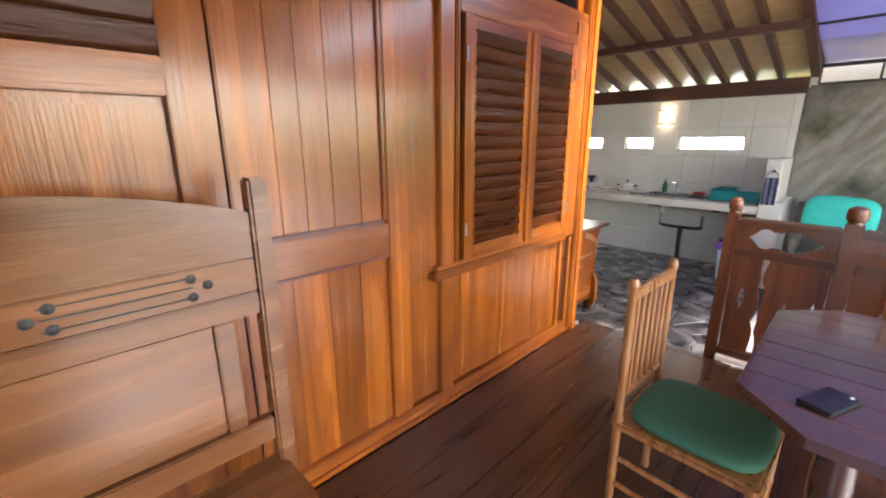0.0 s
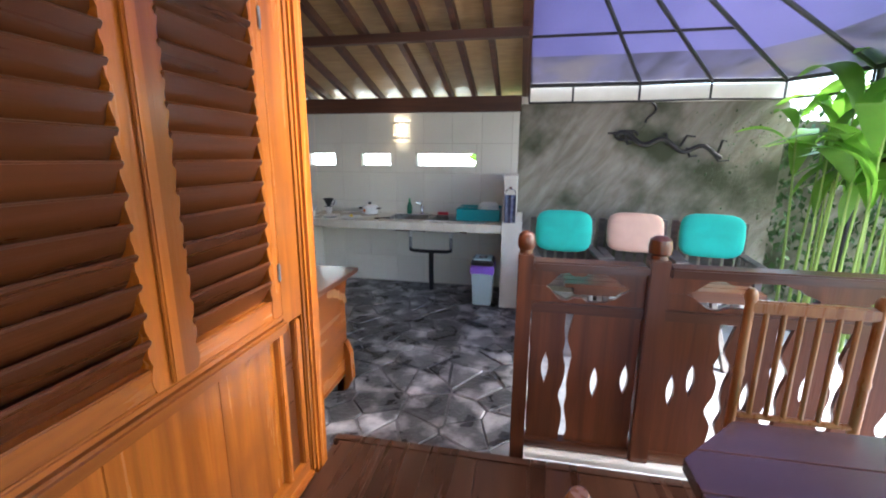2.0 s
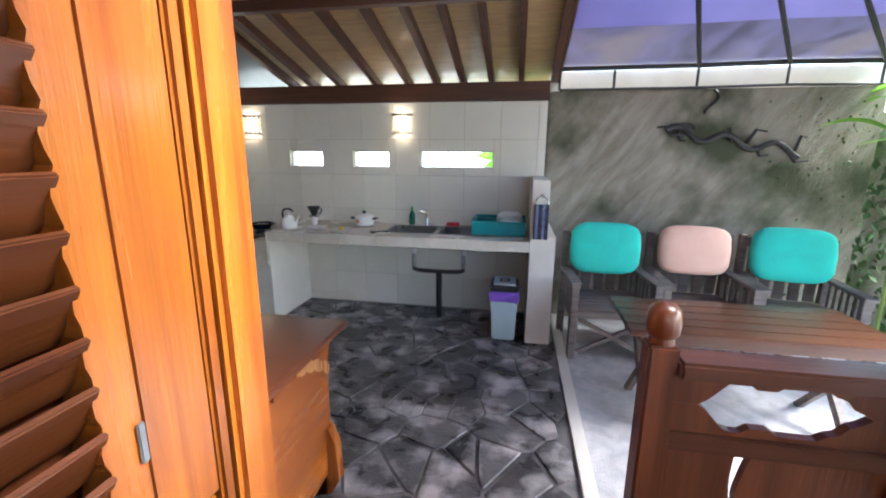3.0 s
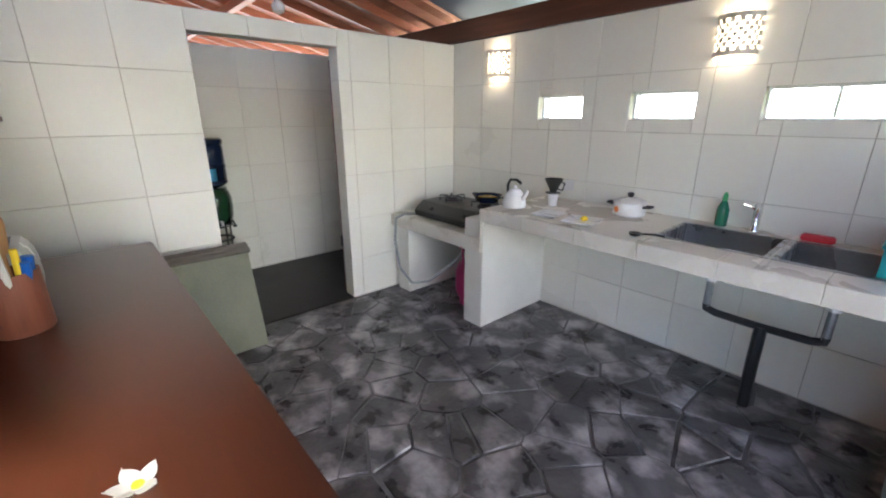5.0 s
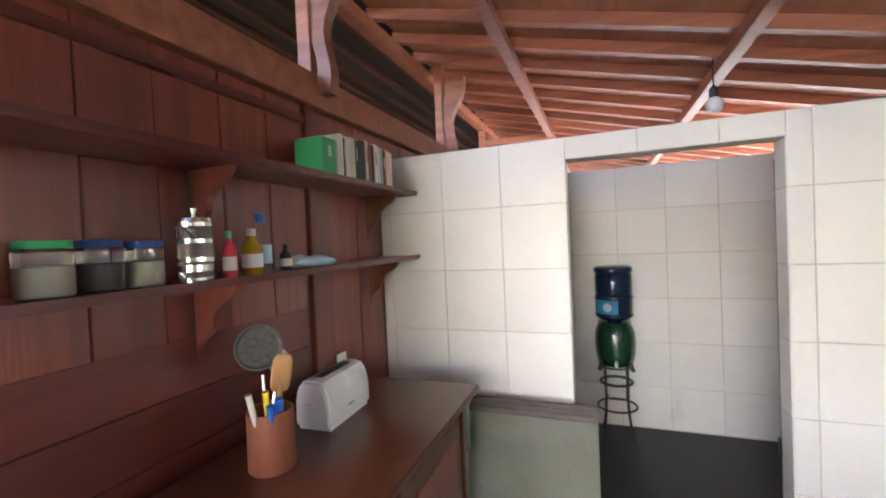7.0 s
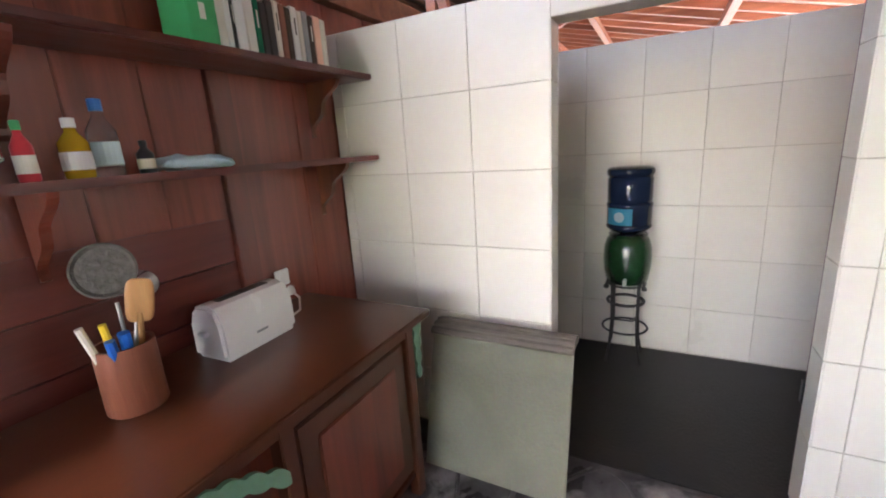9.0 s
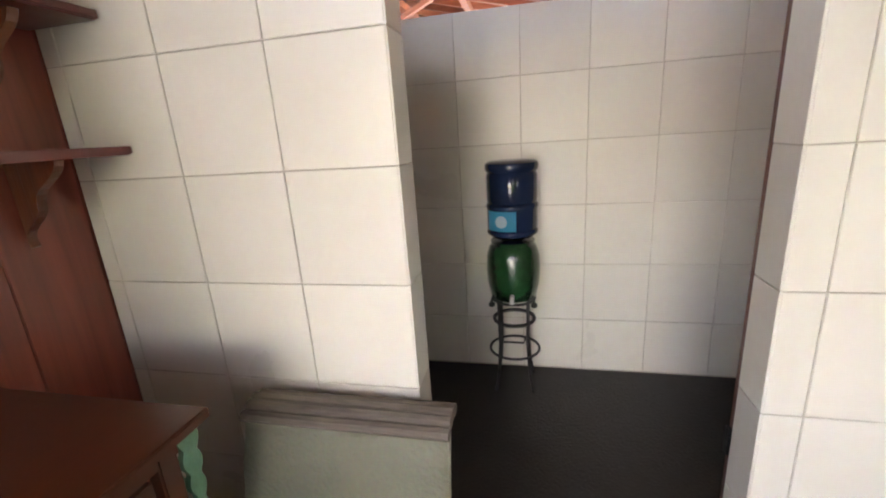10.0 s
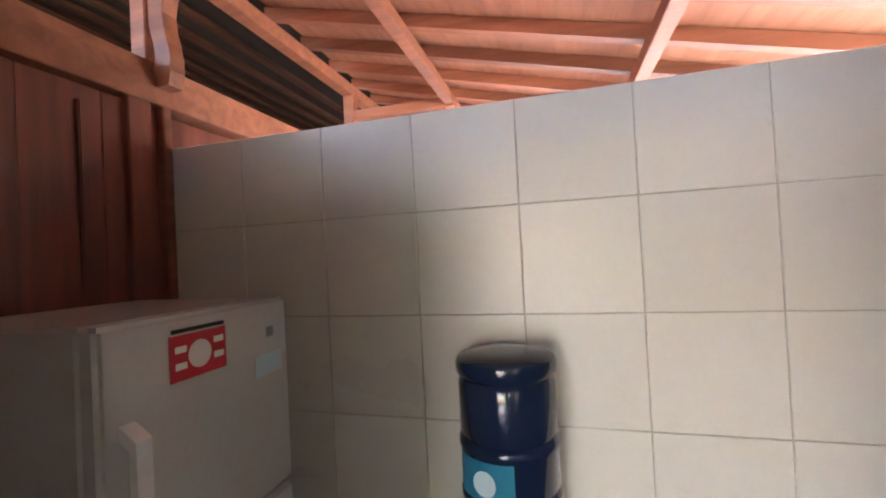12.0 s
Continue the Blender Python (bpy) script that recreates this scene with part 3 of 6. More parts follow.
# ---- roofs ----
def slab(x0, x1, ya, yb, lift, thick):
    """Sheet under the kitchen slope between two depths."""
    return prism([(ya, roof_z(ya) + lift), (yb, roof_z(yb) + lift), (yb, roof_z(yb) + lift + thick), (ya, roof_z(ya) + lift + thick)], "x", x0, x1)


RIDGE = 3.38
mats = tagged(new("ceiling"), "tan woven bamboo matting between dark rafters", "ceiling", kind="structure")
rx = [-2.95, -2.72, -2.40, -1.99, -1.64, -1.34, -1.06, -0.77, -0.47, -0.16]
part("matting", slab(-2.95, -0.14, 7.3, RIDGE, 0.0, 0.02), "mat_ceiling", mats)
built("roof_cover", slab(-2.95, -0.05, 7.6, RIDGE, 0.06, 0.04), "terracotta", "terracotta roof over the matting", "roof")
built("skylight", slab(-4.24, -2.88, 7.5, RIDGE, 0.036, 0.006), "skylight", "grey translucent fibreglass roof sheet", "skylight")
for x in rx:
    built("rafter", slab(x - 0.028, x + 0.028, 7.25, RIDGE, -0.085, 0.08), "beam", "dark brown wooden rafter under the matting", "rafter")
for k in range(19):
    x = -4.33 - 0.405 * k
    built("rafter", slab(x - 0.03, x + 0.03, 7.35, RIDGE, -0.085, 0.08), "rafter", "reddish wooden rafter under the clay roof", "rafter")
built("roof_clay", slab(-12.0, -4.16, 7.5, RIDGE, 0.0, 0.03), "terracotta", "underside of the terracotta roof over the back rooms", "roof")
built("purlin", bx(-12.0, 4.30, roof_z(4.34) - 0.175, -3.0, 4.38, roof_z(4.34) - 0.092), "rafter", "reddish wooden purlin under the rafters", "beam")
built("purlin", bx(-12.0, 5.67, roof_z(5.71) - 0.175, -3.71, 5.75, roof_z(5.71) - 0.092), "rafter", "reddish wooden purlin under the rafters", "beam")
built("purlin", bx(-3.7, 5.58, roof_z(5.62) - 0.165, -0.13, 5.65, roof_z(5.62) - 0.087), "beam", "dark wooden purlin across the rafters", "beam")
built("purlin_ridge", bx(-12.0, RIDGE - 0.05, roof_z(RIDGE) - 0.20, -0.15, RIDGE + 0.05, roof_z(RIDGE) - 0.10), "rafter", "wooden beam along the top of the roof", "beam")
built("beam_back", bx(-5.55, BY + 0.01, 2.222, -0.19, BY + 0.15, 2.40), "beam", "dark wooden wall plate on the tiled wall", "beam")
built("fascia", slab(-0.13, -0.10, 7.3, RIDGE, -0.09, 0.14), "beam", "dark roof edge board", "trim")
# dark sheet in place of the unlit space above the house wall
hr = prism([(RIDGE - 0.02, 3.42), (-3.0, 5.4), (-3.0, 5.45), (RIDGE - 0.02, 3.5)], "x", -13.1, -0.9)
built("ceiling_house", hr, "house_roof", "dark sheet for the shaded roof space over the house", "ceiling")
for k in range(9):
    y = RIDGE - 0.3 - 0.5 * k
    z = 3.42 + (RIDGE - y) * 0.31
    built("batten", bx(-13, y - 0.05, z - 0.06, -1.1, y + 0.02, z - 0.005, 0), "beam", "dark roof batten over the house", "batten")
# added in the same shade-dark colour to close a slit of sky
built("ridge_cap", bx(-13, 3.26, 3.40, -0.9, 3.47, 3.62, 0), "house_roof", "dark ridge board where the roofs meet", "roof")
# veranda roof
built("ceiling_veranda", prism([(3.2, 2.95), (-3, 3.5), (-3, 3.55), (3.2, 3.0)], "x", -0.95, 2.7), "mat_ceiling", "bamboo matting over the veranda", "ceiling")
# unseen blocker: keeps garden light off the settle and near wall
built("wall_veranda_east", bx(2.62, -3, 0.2, 2.72, 0.3, 3.4, 0), "teak_v", "unseen plain wall added to shade the veranda's near end", "wall")
# unseen blocker hung from the eave, darkens the upper house wall
built("fascia_veranda", bx(2.66, 0.3, 2.40, 2.72, 3.2, 3.3), "beam", "unseen board added under the eave to shade the house wall", "trim")
built("wall_veranda_end", bx(HX_, -3.1, 0.0, 0.2, -3.0, 3.4, 0), "teak_v", "plain wooden wall at the veranda's end", "wall")
built("wall_house_south", bx(-13, -3.12, -0.1, HX_, -3.0, 5.4, 0), "dark_v", "plain wooden wall closing the house", "wall")
# truss over the back room
truss = thing("roof_truss", "reddish wooden truss with slanting struts over the wall", "truss")
part("king_post", bx(-7.55, RIDGE - 0.05, 2.56, -7.45, RIDGE + 0.05, 3.22), "rafter", truss)
part("tie_beam", bx(-7.54, RIDGE + 0.05, 2.98, -7.46, 4.36, 3.06), "rafter", truss)
part("strut", tb([(-7.5, 4.30, 2.98), (-7.5, 3.46, 2.60)], 0.035, 4), "rafter", truss)
part("post", bx(-7.54, 4.30, 3.06, -7.46, 4.38, roof_z(4.38) - 0.18), "rafter", truss)
# posts with curved brackets on the wall plate
for x in (-3.40, -5.35):
    p = thing("roof_post", "reddish roof post with a curved wooden bracket", "post", pose(x, WY - 0.03, 2.56), "posts over the house wall")
    part("post", bx(-0.05, -0.05, 0, 0.05, 0.03, 0.78), "rafter", p)
    ys = [i / 12 for i in range(13)]
    brk = prism([(0.032 + 0.03 * math.sin(u * 9), -0.12 + 0.75 * u) for u in ys] + [(0.11 + 0.14 * u * u + 0.03 * math.sin(u * 9 + 0.6), -0.12 + 0.75 * u) for u in reversed(ys)], "x", -0.035, 0.035)
    part("bracket", brk, "rafter", p)

# ---- canopy over the yard ----
canopy = thing("canopy", "violet-blue plastic canopy on dark iron pipes", "canopy")
APEX = Vector((-0.17, 3.85, 3.14))
eave = [Vector((-0.1, 7.02, 2.5)), Vector((0.4, 7.02, 2.5)), Vector((1.13, 7.02, 2.5)), Vector((1.87, 7.02, 2.51)), Vector((2.6, 7.02, 2.5)),
        Vector((2.85, 6.2, 2.46)), Vector((2.9, 5.2, 2.44)), Vector((2.9, 4.2, 2.44)), Vector((2.9, 3.0, 2.44))]
bm = bmesh.new()
av = APEX + Vector((0, 0, 0.03))
n = 10
grid = []
for e in eave:
    grid.append([bm.verts.new(av.lerp(e + Vector((0, 0, 0.03)), 0.02 + 0.76 * j / n)) for j in range(n + 1)])
for a, b in zip(grid, grid[1:]):
    for j in range(n):
        bm.faces.new((a[j], b[j], b[j + 1], a[j + 1]))
part("plastic_sheet", bm, "tarp", canopy)
bm = bmesh.new()
grid = []
for e in eave:
    grid.append([bm.verts.new(av.lerp(e + Vector((0, 0, 0.03)), 0.78 + 0.23 * j / 3)) for j in range(4)])
for a, b in zip(grid, grid[1:]):
    for j in range(3):
        bm.faces.new((a[j], b[j], b[j + 1], a[j + 1]))
part("plastic_edge", bm, "tarp_dirty", canopy, "dirt-stained edge of the plastic")
for e in eave[2:]:
    part("rib", tb([APEX, e], 0.018), "iron", canopy)
for a, b in zip(eave, eave[1:]):
    part("eave_pipe", tb([a, b], 0.022), "iron", canopy)
    lo = Vector((0, 0, -0.19))
    part("eave_pipe", tb([a + lo, b + lo], 0.012), "iron", canopy)
    part("hanger", tb([a, a + lo], 0.012), "iron", canopy)
part("cross_pipe", tb([APEX.lerp(eave[0], 0.63), APEX.lerp(eave[2], 0.63), APEX.lerp(eave[4], 0.63)], 0.013), "iron", canopy)
for p in ((2.9, 6.2), (2.9, 3.0)):
    part("post", tb([(p[0], p[1], -0.1), (p[0], p[1], 2.46)], 0.03), "iron", canopy)

# ---- yard wall ----
cw = built("wall_yard", bx(-0.198, BY + 0.02, -0.12, 2.68, BY + 0.2, 2.30, 0.02), "concrete", "mossy rough concrete yard wall", "wall")
built("ledge_yard", bx(-0.19, BY + 0.1, 2.302, 2.68, BY + 0.2, 2.49), "plaster", "pale strip of wall above the concrete", "wall")
built("wall_creeper", bx(2.6, BY + 0.25, -0.12, 6.5, BY + 0.45, 2.1, 0.02), "concrete", "garden wall under creepers", "wall")


# ======== things: veranda ========
# fence
def edge_wave(u):
    """How far a sawn board edge stands back along the gap, 0 to 1."""
    return 0.62 + 0.30 * math.sin(u * 21.0) + 0.08 * math.sin(u * 37.0 + 1.0)


def fence_board(x0, x1, h, lenses, g0, g1):
    """Flat baluster board with wavy sawn edges and leaf-shaped holes."""
    n = 36
    us = [i / n for i in range(n + 1)]
    bm = bmesh.new()
    cuts = [(x0, None)] + [(c, c) for c in lenses] + [(x1, None)]

    def side(x, lens, sign, u, g):
        if lens is None:
            return x + sign * g * edge_wave(u) + (0.007 * math.sin(u * 13.0) if g > 0.01 else 0.0)
        q = max(0.0, 1 - ((u - 0.53 - 0.05 * math.sin(lens * 40)) / 0.115) ** 2)
        return x + sign * 0.017 * q
    for (xa, la), (xb, lb_) in zip(cuts, cuts[1:]):
        for u, v in zip(us, us[1:]):
            q = [(side(xa, la, 1, u, g0), u * h), (side(xb, lb_, -1, u, g1), u * h), (side(xb, lb_, -1, v, g1), v * h), (side(xa, la, 1, v, g0), v * h)]
            f = [bm.verts.new((x, -0.011, z)) for x, z in q]
            k = [bm.verts.new((x, 0.011, z)) for x, z in q]
            bm.faces.new(f)
            bm.faces.new(k[::-1])
            for i, j in ((1, 2), (3, 0)):
                bm.faces.new((f[j], f[i], k[i], k[j]))
    bmesh.ops.remove_doubles(bm, verts=bm.verts[:], dist=0.00005)
    return bm


FY = 3.60
fence = thing("balustrade", "carved brown wooden balustrade with wavy slats", "balustrade")


def fence_post(x, w):
    b = bx(x - w / 2, FY - w / 2, 0.2 if x > 0.2 else 0.0, x + w / 2, FY + w / 2, 1.235, 0.006)
    p = part("post", b, "fence", fence)
    part("finial", lathe([(w * 0.44, 0), (w * 0.42, 0.016), (w * 0.55, 0.026), (w * 0.58, 0.055), (w * 0.52, 0.085), (w * 0.3, 0.1), (0.004, 0.104)], x, FY, 1.235, 12), "fence", p, smooth=True)


posts = [(-0.09, 0.07), (0.485, 0.085), (1.95, 0.085), (2.5, 0.085)]
for x, w in posts:
    fence_post(x, w)
for (xa, wa), (xb, wb) in zip(posts, posts[1:]):
    a, b = xa + wa / 2, xb - wb / 2
    L = b - a
    part("top_rail", bx(a, FY - 0.05, 1.16, b, FY + 0.05, 1.205, 0.008), "fence_h", fence)
    part("lower_rail", bx(a, FY - 0.025, 0.955, b, FY + 0.025, 1.005), "fence_h", fence)
    part("bottom_rail", bx(a, FY - 0.03, 0.235, b, FY + 0.03, 0.285), "fence_h", fence)
    npan = 1 if L < 0.8 else 2
    for k in range(npan):
        u0, u1 = a + L * k / npan, a + L * (k + 1) / npan
        us = [u0 + (u1 - u0) * i / 24 for i in range(25)]

        def hole(u, u0=u0, u1=u1):
            s = (u - u0) / (u1 - u0)
            return max(0.0, 0.066 * min(1, max(0.0, (0.5 - abs(s - 0.5) - 0.14) / 0.12)) - 0.014 * (math.sin(s * 19) > 0.6))
        part("carved_frieze", strip(us, lambda u: 1.083 + hole(u), lambda u: 1.16, "y", FY - 0.012, FY + 0.012), "fence", fence)
        part("carved_frieze", strip(us, lambda u: 1.005, lambda u: 1.0825 - hole(u), "y", FY - 0.012, FY + 0.012), "fence", fence)
    gaps = [a + L * 0.36] if L < 0.8 else [a + 0.267 + 0.224 * k for k in range(5)]
    half = 0.02 if L < 0.8 else 0.036
    ends = [a] + gaps + [b]
    for k, (u, v) in enumerate(zip(ends, ends[1:])):
        w = v - u
        lens = [u + w * 0.45] if w < 0.2 else [u + w * 0.26, u + w * 0.56] if k == 0 and w > 0.25 else [u + w * 0.42, u + w * 0.84] if w > 0.25 else [u + w * 0.5]
        part("slat", fence_board(u, v, 0.672, lens, 0.006 if k == 0 else half, 0.006 if k == len(gaps) else half), "fence", fence, m=pose(0, FY, 0.284))
part("stone_foot", bx(-0.05, FY - 0.07, 0.20, 2.5, FY + 0.06, 0.232), "plaster", fence, "pale cement strip under the slats")

# dining table with cut corners
tx0, tx1, ty0, ty1, tz = 0.30, 1.95, 1.64, 2.84, 0.95
table = thing("dining_table", "dark purple-brown wooden table with cut corners", "table")
c = 0.19
n = 8
for k in range(n):
    ya, yb = ty0 + (ty1 - ty0) * k / n + 0.0008, ty0 + (ty1 - ty0) * (k + 1) / n - 0.0008

    def inset(y):
        return max(0.0, c - (y - ty0), c - (ty1 - y))
    mids = [y for y in (ty0 + c, ty1 - c) if ya < y < yb]
    yy = [ya] + mids + [yb]
    poly = [(tx0 + inset(y), y) for y in yy] + [(tx1 - inset(y), y) for y in reversed(yy)]
    part("plank", prism(poly, "z", tz - 0.035, tz - random.uniform(0, 0.001), 0.002), "dining", table)
part("apron", bx(0.52, 1.86, 0.83, 1.73, 2.62, 0.912), "dining", table)
for x in (0.54, 1.66):
    for y in (1.88, 2.54):
        part("leg", lathe([(0.035, 0), (0.045, 0.05), (0.03, 0.1), (0.05, 0.35), (0.055, 0.5), (0.045, 0.63)], x + 0.03, y + 0.03, 0.2, 12), "dining", table, smooth=True)


# spindle-back chairs, built facing +x with the back at x = 0
def spindle_chair(m, group):
    ch = thing("dining_chair", "honey-varnished spindle-back chair with a green seat pad", "chair", m, group)
    for y in (-0.19, 0.19):
        prof = [(0.017, 0), (0.019, 0.02), (0.015, 0.03), (0.017, 0.2), (0.021, 0.215), (0.017, 0.23), (0.017, 0.43), (0.022, 0.45), (0.017, 0.47), (0.016, 0.7), (0.02, 0.72), (0.016, 0.735), (0.015, 0.98), (0.021, 0.995), (0.02, 1.015), (0.012, 1.03)]
        part("back_post", lathe(prof, 0, y, 0, 12), "bamboo", ch, smooth=True)
        part("front_leg", lathe(prof[:8], 0.44, y * 1.08, 0, 12), "bamboo", ch, smooth=True)
        for z in (0.16, 0.28):
            part("stretcher", tb([(0.0, y, z), (0.44, y * 1.08, z)], 0.011), "bamboo", ch)
    for z in (0.2, 0.32):
        part("stretcher", tb([(0.44, -0.2, z), (0.44, 0.2, z)], 0.011), "bamboo", ch)
    part("top_rail", bx(-0.014, -0.19, 0.945, 0.014, 0.19, 0.99, 0.006), "bamboo", ch)
    part("back_rail", tb([(0, -0.19, 0.55), (0, 0.19, 0.55)], 0.012), "bamboo", ch)
    for k in range(6):
        y = -0.135 + 0.054 * k
        part("spindle", tb([(0, y, 0.55), (0, y, 0.95)], 0.0095, 8), "bamboo", ch)
    part("seat_frame", bx(-0.02, -0.215, 0.415, 0.46, 0.215, 0.45, 0.01), "bamboo", ch)
    pad = pillow(0.45, 0.42, 0.075, 0.8)
    bmesh.ops.rotate(pad, verts=pad.verts[:], cent=(0, 0, 0), matrix=Matrix.Rotation(radians(90), 3, "X"))
    bmesh.ops.translate(pad, verts=pad.verts[:], vec=(0.235, 0, 0.482))
    part("seat_pad", pad, "green_cloth", ch, "dark green cloth seat pad", True)
    return ch


c1 = spindle_chair(pose(-0.03, 1.975, DECK, 0, 0, -2), "chairs round the table")
copy_thing(c1, pose(0.865, 3.21, DECK, 0, 0, -92))

# tall-backed settle against the house wall
st = thing("settle", "polished wooden settle with a tall carved back", "settle", pose(-0.80, 0.025, DECK))
BZ = 1.36
for y in (-0.55, 0.765):
    part("back_post", bx(-0.035, y - 0.028, 0, 0.035, y + 0.028, BZ + 0.045, 0.008), "settle", st)
us = [-0.52 + 1.255 * i / 40 for i in range(41)]


def crest(y):
    s = (y + 0.52) / 1.255
    return BZ + 0.02 - 0.13 + 0.15 * math.sin(math.pi * min(1, max(0, 0.08 + 0.84 * s))) ** 0.7


part("crest_board", strip(us, lambda y: BZ - 0.19, crest, "x", -0.016, 0.016), "settle", st)
part("carved_band", bx(-0.014, -0.52, BZ - 0.295, 0.020, 0.735, BZ - 0.192, 0.004), "settle", st)
for z in (BZ - 0.215, BZ - 0.243, BZ - 0.272):
    part("carved_line", bx(0.0195, 0.25, z - 0.0018, 0.0225, 0.56, z + 0.0018, 0), "carving", st)
for y, z in ((0.23, BZ - 0.243), (0.27, BZ - 0.218), (0.27, BZ - 0.27), (0.56, BZ - 0.218), (0.60, BZ - 0.243), (0.56, BZ - 0.27)):
    part("carved_leaf", lathe([(0.002, -0.008), (0.014, -0.003), (0.014, 0.0), (0.002, 0.004)], 0, 0, 0, 10), "carving", st, m=pose(0.021, y, z, 0, 90, 0))
part("mid_rail", bx(-0.018, -0.52, BZ - 0.37, 0.022, 0.735, BZ - 0.297, 0.005), "settle", st)
part("back_panel", bx(-0.012, 0.0, 0.62, 0.006, 0.60, BZ - 0.372, 0.006), "settle", st)
part("back_panel", bx(-0.012, -0.5, 0.62, 0.006, -0.10, BZ - 0.372, 0.006), "settle", st)
part("back_stile", bx(-0.016, 0.60, 0.62, 0.018, 0.655, BZ - 0.372), "settle", st)
part("back_stile", bx(-0.016, -0.09, 0.62, 0.018, -0.01, BZ - 0.372), "settle", st)
part("low_rail", bx(-0.018, -0.52, 0.53, 0.022, 0.735, 0.617, 0.005), "settle", st)
part("seat", bx(-0.03, -0.55, 0.40, 0.40, 0.765, 0.44, 0.01), "settle", st)
for y in (-0.52, 0.735):
    part("front_leg", bx(0.34, y - 0.025, 0, 0.39, y + 0.025, 0.40, 0.006), "settle", st)

# things on the dining table
ph = thing("phone", "black phone in a dark case lying face up", "phone", pose(0.52, 1.885, tz, 0, 0, -22))
part("case", bx(-0.045, -0.085, 0.0, 0.045, 0.085, 0.011, 0.004), "black", ph)
part("screen", bx(-0.040, -0.079, 0.0112, 0.040, 0.079, 0.0125, 0.0005), "black_gloss", ph)
part("camera_lens", lathe([(0.006, 0), (0.006, 0.002), (0.004, 0.0025)], 0.025, 0.065, 0.0126, 12), "white", ph)
nh = thing("napkin_holder", "carved pale wooden napkin holder with white napkins", "napkin holder", pose(0.86, 2.28, tz, 0, 0, 25))
sh = [(-0.045, 0), (0.045, 0), (0.05, 0.03), (0.042, 0.05), (0.05, 0.09), (0.085, 0.13), (0.07, 0.15), (0.03, 0.145), (0.0, 0.16), (-0.03, 0.145), (-0.07, 0.15), (-0.085, 0.13), (-0.05, 0.09), (-0.042, 0.05), (-0.05, 0.03)]
for y in (-0.035, 0.023):
    part("side_panel", prism(sh, "y", y, y + 0.012), "pale_wood", nh)
part("base", bx(-0.045, -0.022, 0.0, 0.045, 0.022, 0.012, 0.002), "pale_wood", nh)
for q in range(4):
    part("napkin", bx(-0.05 + 0.004 * q, -0.018 + 0.0085 * q, 0.013, 0.06 + 0.004 * q, -0.011 + 0.0085 * q, 0.165 + 0.006 * (q % 2), 0.002), "white_matte", nh, "folded white paper napkin")


def frangipani(m, s):
    fl = thing("flower", "fallen white frangipani flower with a yellow heart", "flower", m, "fallen flowers")
    for k in range(5):
        bm = bmesh.new()
        ring = []
        for i in range(9):
            u = i / 8
            w = 0.018 * math.sin(math.pi * min(1, u * 1.02)) ** 0.7
            ring.append((bm.verts.new((u * 0.045, -w, 0.003 + 0.012 * u * u)), bm.verts.new((u * 0.045, w * 0.8, 0.004 + 0.016 * u * u))))
        for a, b in zip(ring, ring[1:]):
            bm.faces.new((a[0], b[0], b[1], a[1]))
        bmesh.ops.solidify(bm, geom=bm.faces[:], thickness=0.001)
        part("petal", bm, "petal", fl, m=pose(0, 0, 0.002, 0, 0, 72 * k + random.uniform(-14, 14)) @ Matrix.Scale(s, 4))
    part("heart", lathe([(0.012 * s, 0.004), (0.010 * s, 0.009 * s), (0.003, 0.006 * s)], 0.004, 0.002, 0, 10), "petal_y", fl, "yellow heart of the flower")


frangipani(pose(1.10, 2.12, tz), 1.1)
frangipani(pose(-1.68, 4.05, 0.911, 0, 0, 40), 1.05)

# ======== things: yard ========
def arm_chair(m, cushion, colour):
    ch = thing("garden_chair", "weathered grey wooden armchair with a %s cushion" % colour, "chair", m, "garden chairs by the wall")
    for x in (-0.33, 0.33):
        part("front_leg", bx(x - 0.03, -0.33, 0, x + 0.03, -0.27, 0.66), "grey_wood", ch)
        part("back_leg", bx(x - 0.03, 0.24, 0, x + 0.03, 0.30, 1.02), "grey_wood", ch)
        part("armrest", bx(x - 0.045, -0.36, 0.661, x + 0.045, 0.24, 0.69, 0.006), "grey_wood", ch)
        part("side_rail", bx(x - 0.02, -0.27, 0.36, x + 0.02, 0.24, 0.42), "grey_wood", ch)
        for k in range(5):
            part("arm_slat", bx(x - 0.01, -0.21 + 0.09 * k, 0.42, x + 0.01, -0.17 + 0.09 * k, 0.66, 0.003), "grey_wood", ch)
    part("front_rail", bx(-0.30, -0.32, 0.37, 0.30, -0.28, 0.43), "grey_wood", ch)
    for s in (-1, 1):
        part("cross_brace", tb([(-0.28 * s, -0.30, 0.06), (0.28 * s, -0.30, 0.36)], 0.022, 4), "grey_wood", ch)
    for k in range(6):
        part("seat_slat", bx(-0.30, -0.29 + 0.09 * k, 0.43, 0.30, -0.21 + 0.09 * k, 0.452, 0.003), "grey_wood", ch)
    part("top_rail", bx(-0.30, 0.25, 0.92, 0.30, 0.29, 1.0), "grey_wood", ch)
    for k in range(5):
        part("back_slat", bx(-0.27 + 0.115 * k, 0.26, 0.45, -0.19 + 0.115 * k, 0.28, 0.92, 0.003), "grey_wood", ch)
    w, h = (0.60, 0.44) if colour == "peach" else (0.62, 0.47)
    part("cushion", pillow(w, h, 0.15), cushion, ch, "plump %s cloth cushion" % colour, True, pose(0, 0.14, 0.885, -10, random.uniform(-3, 3), 0))


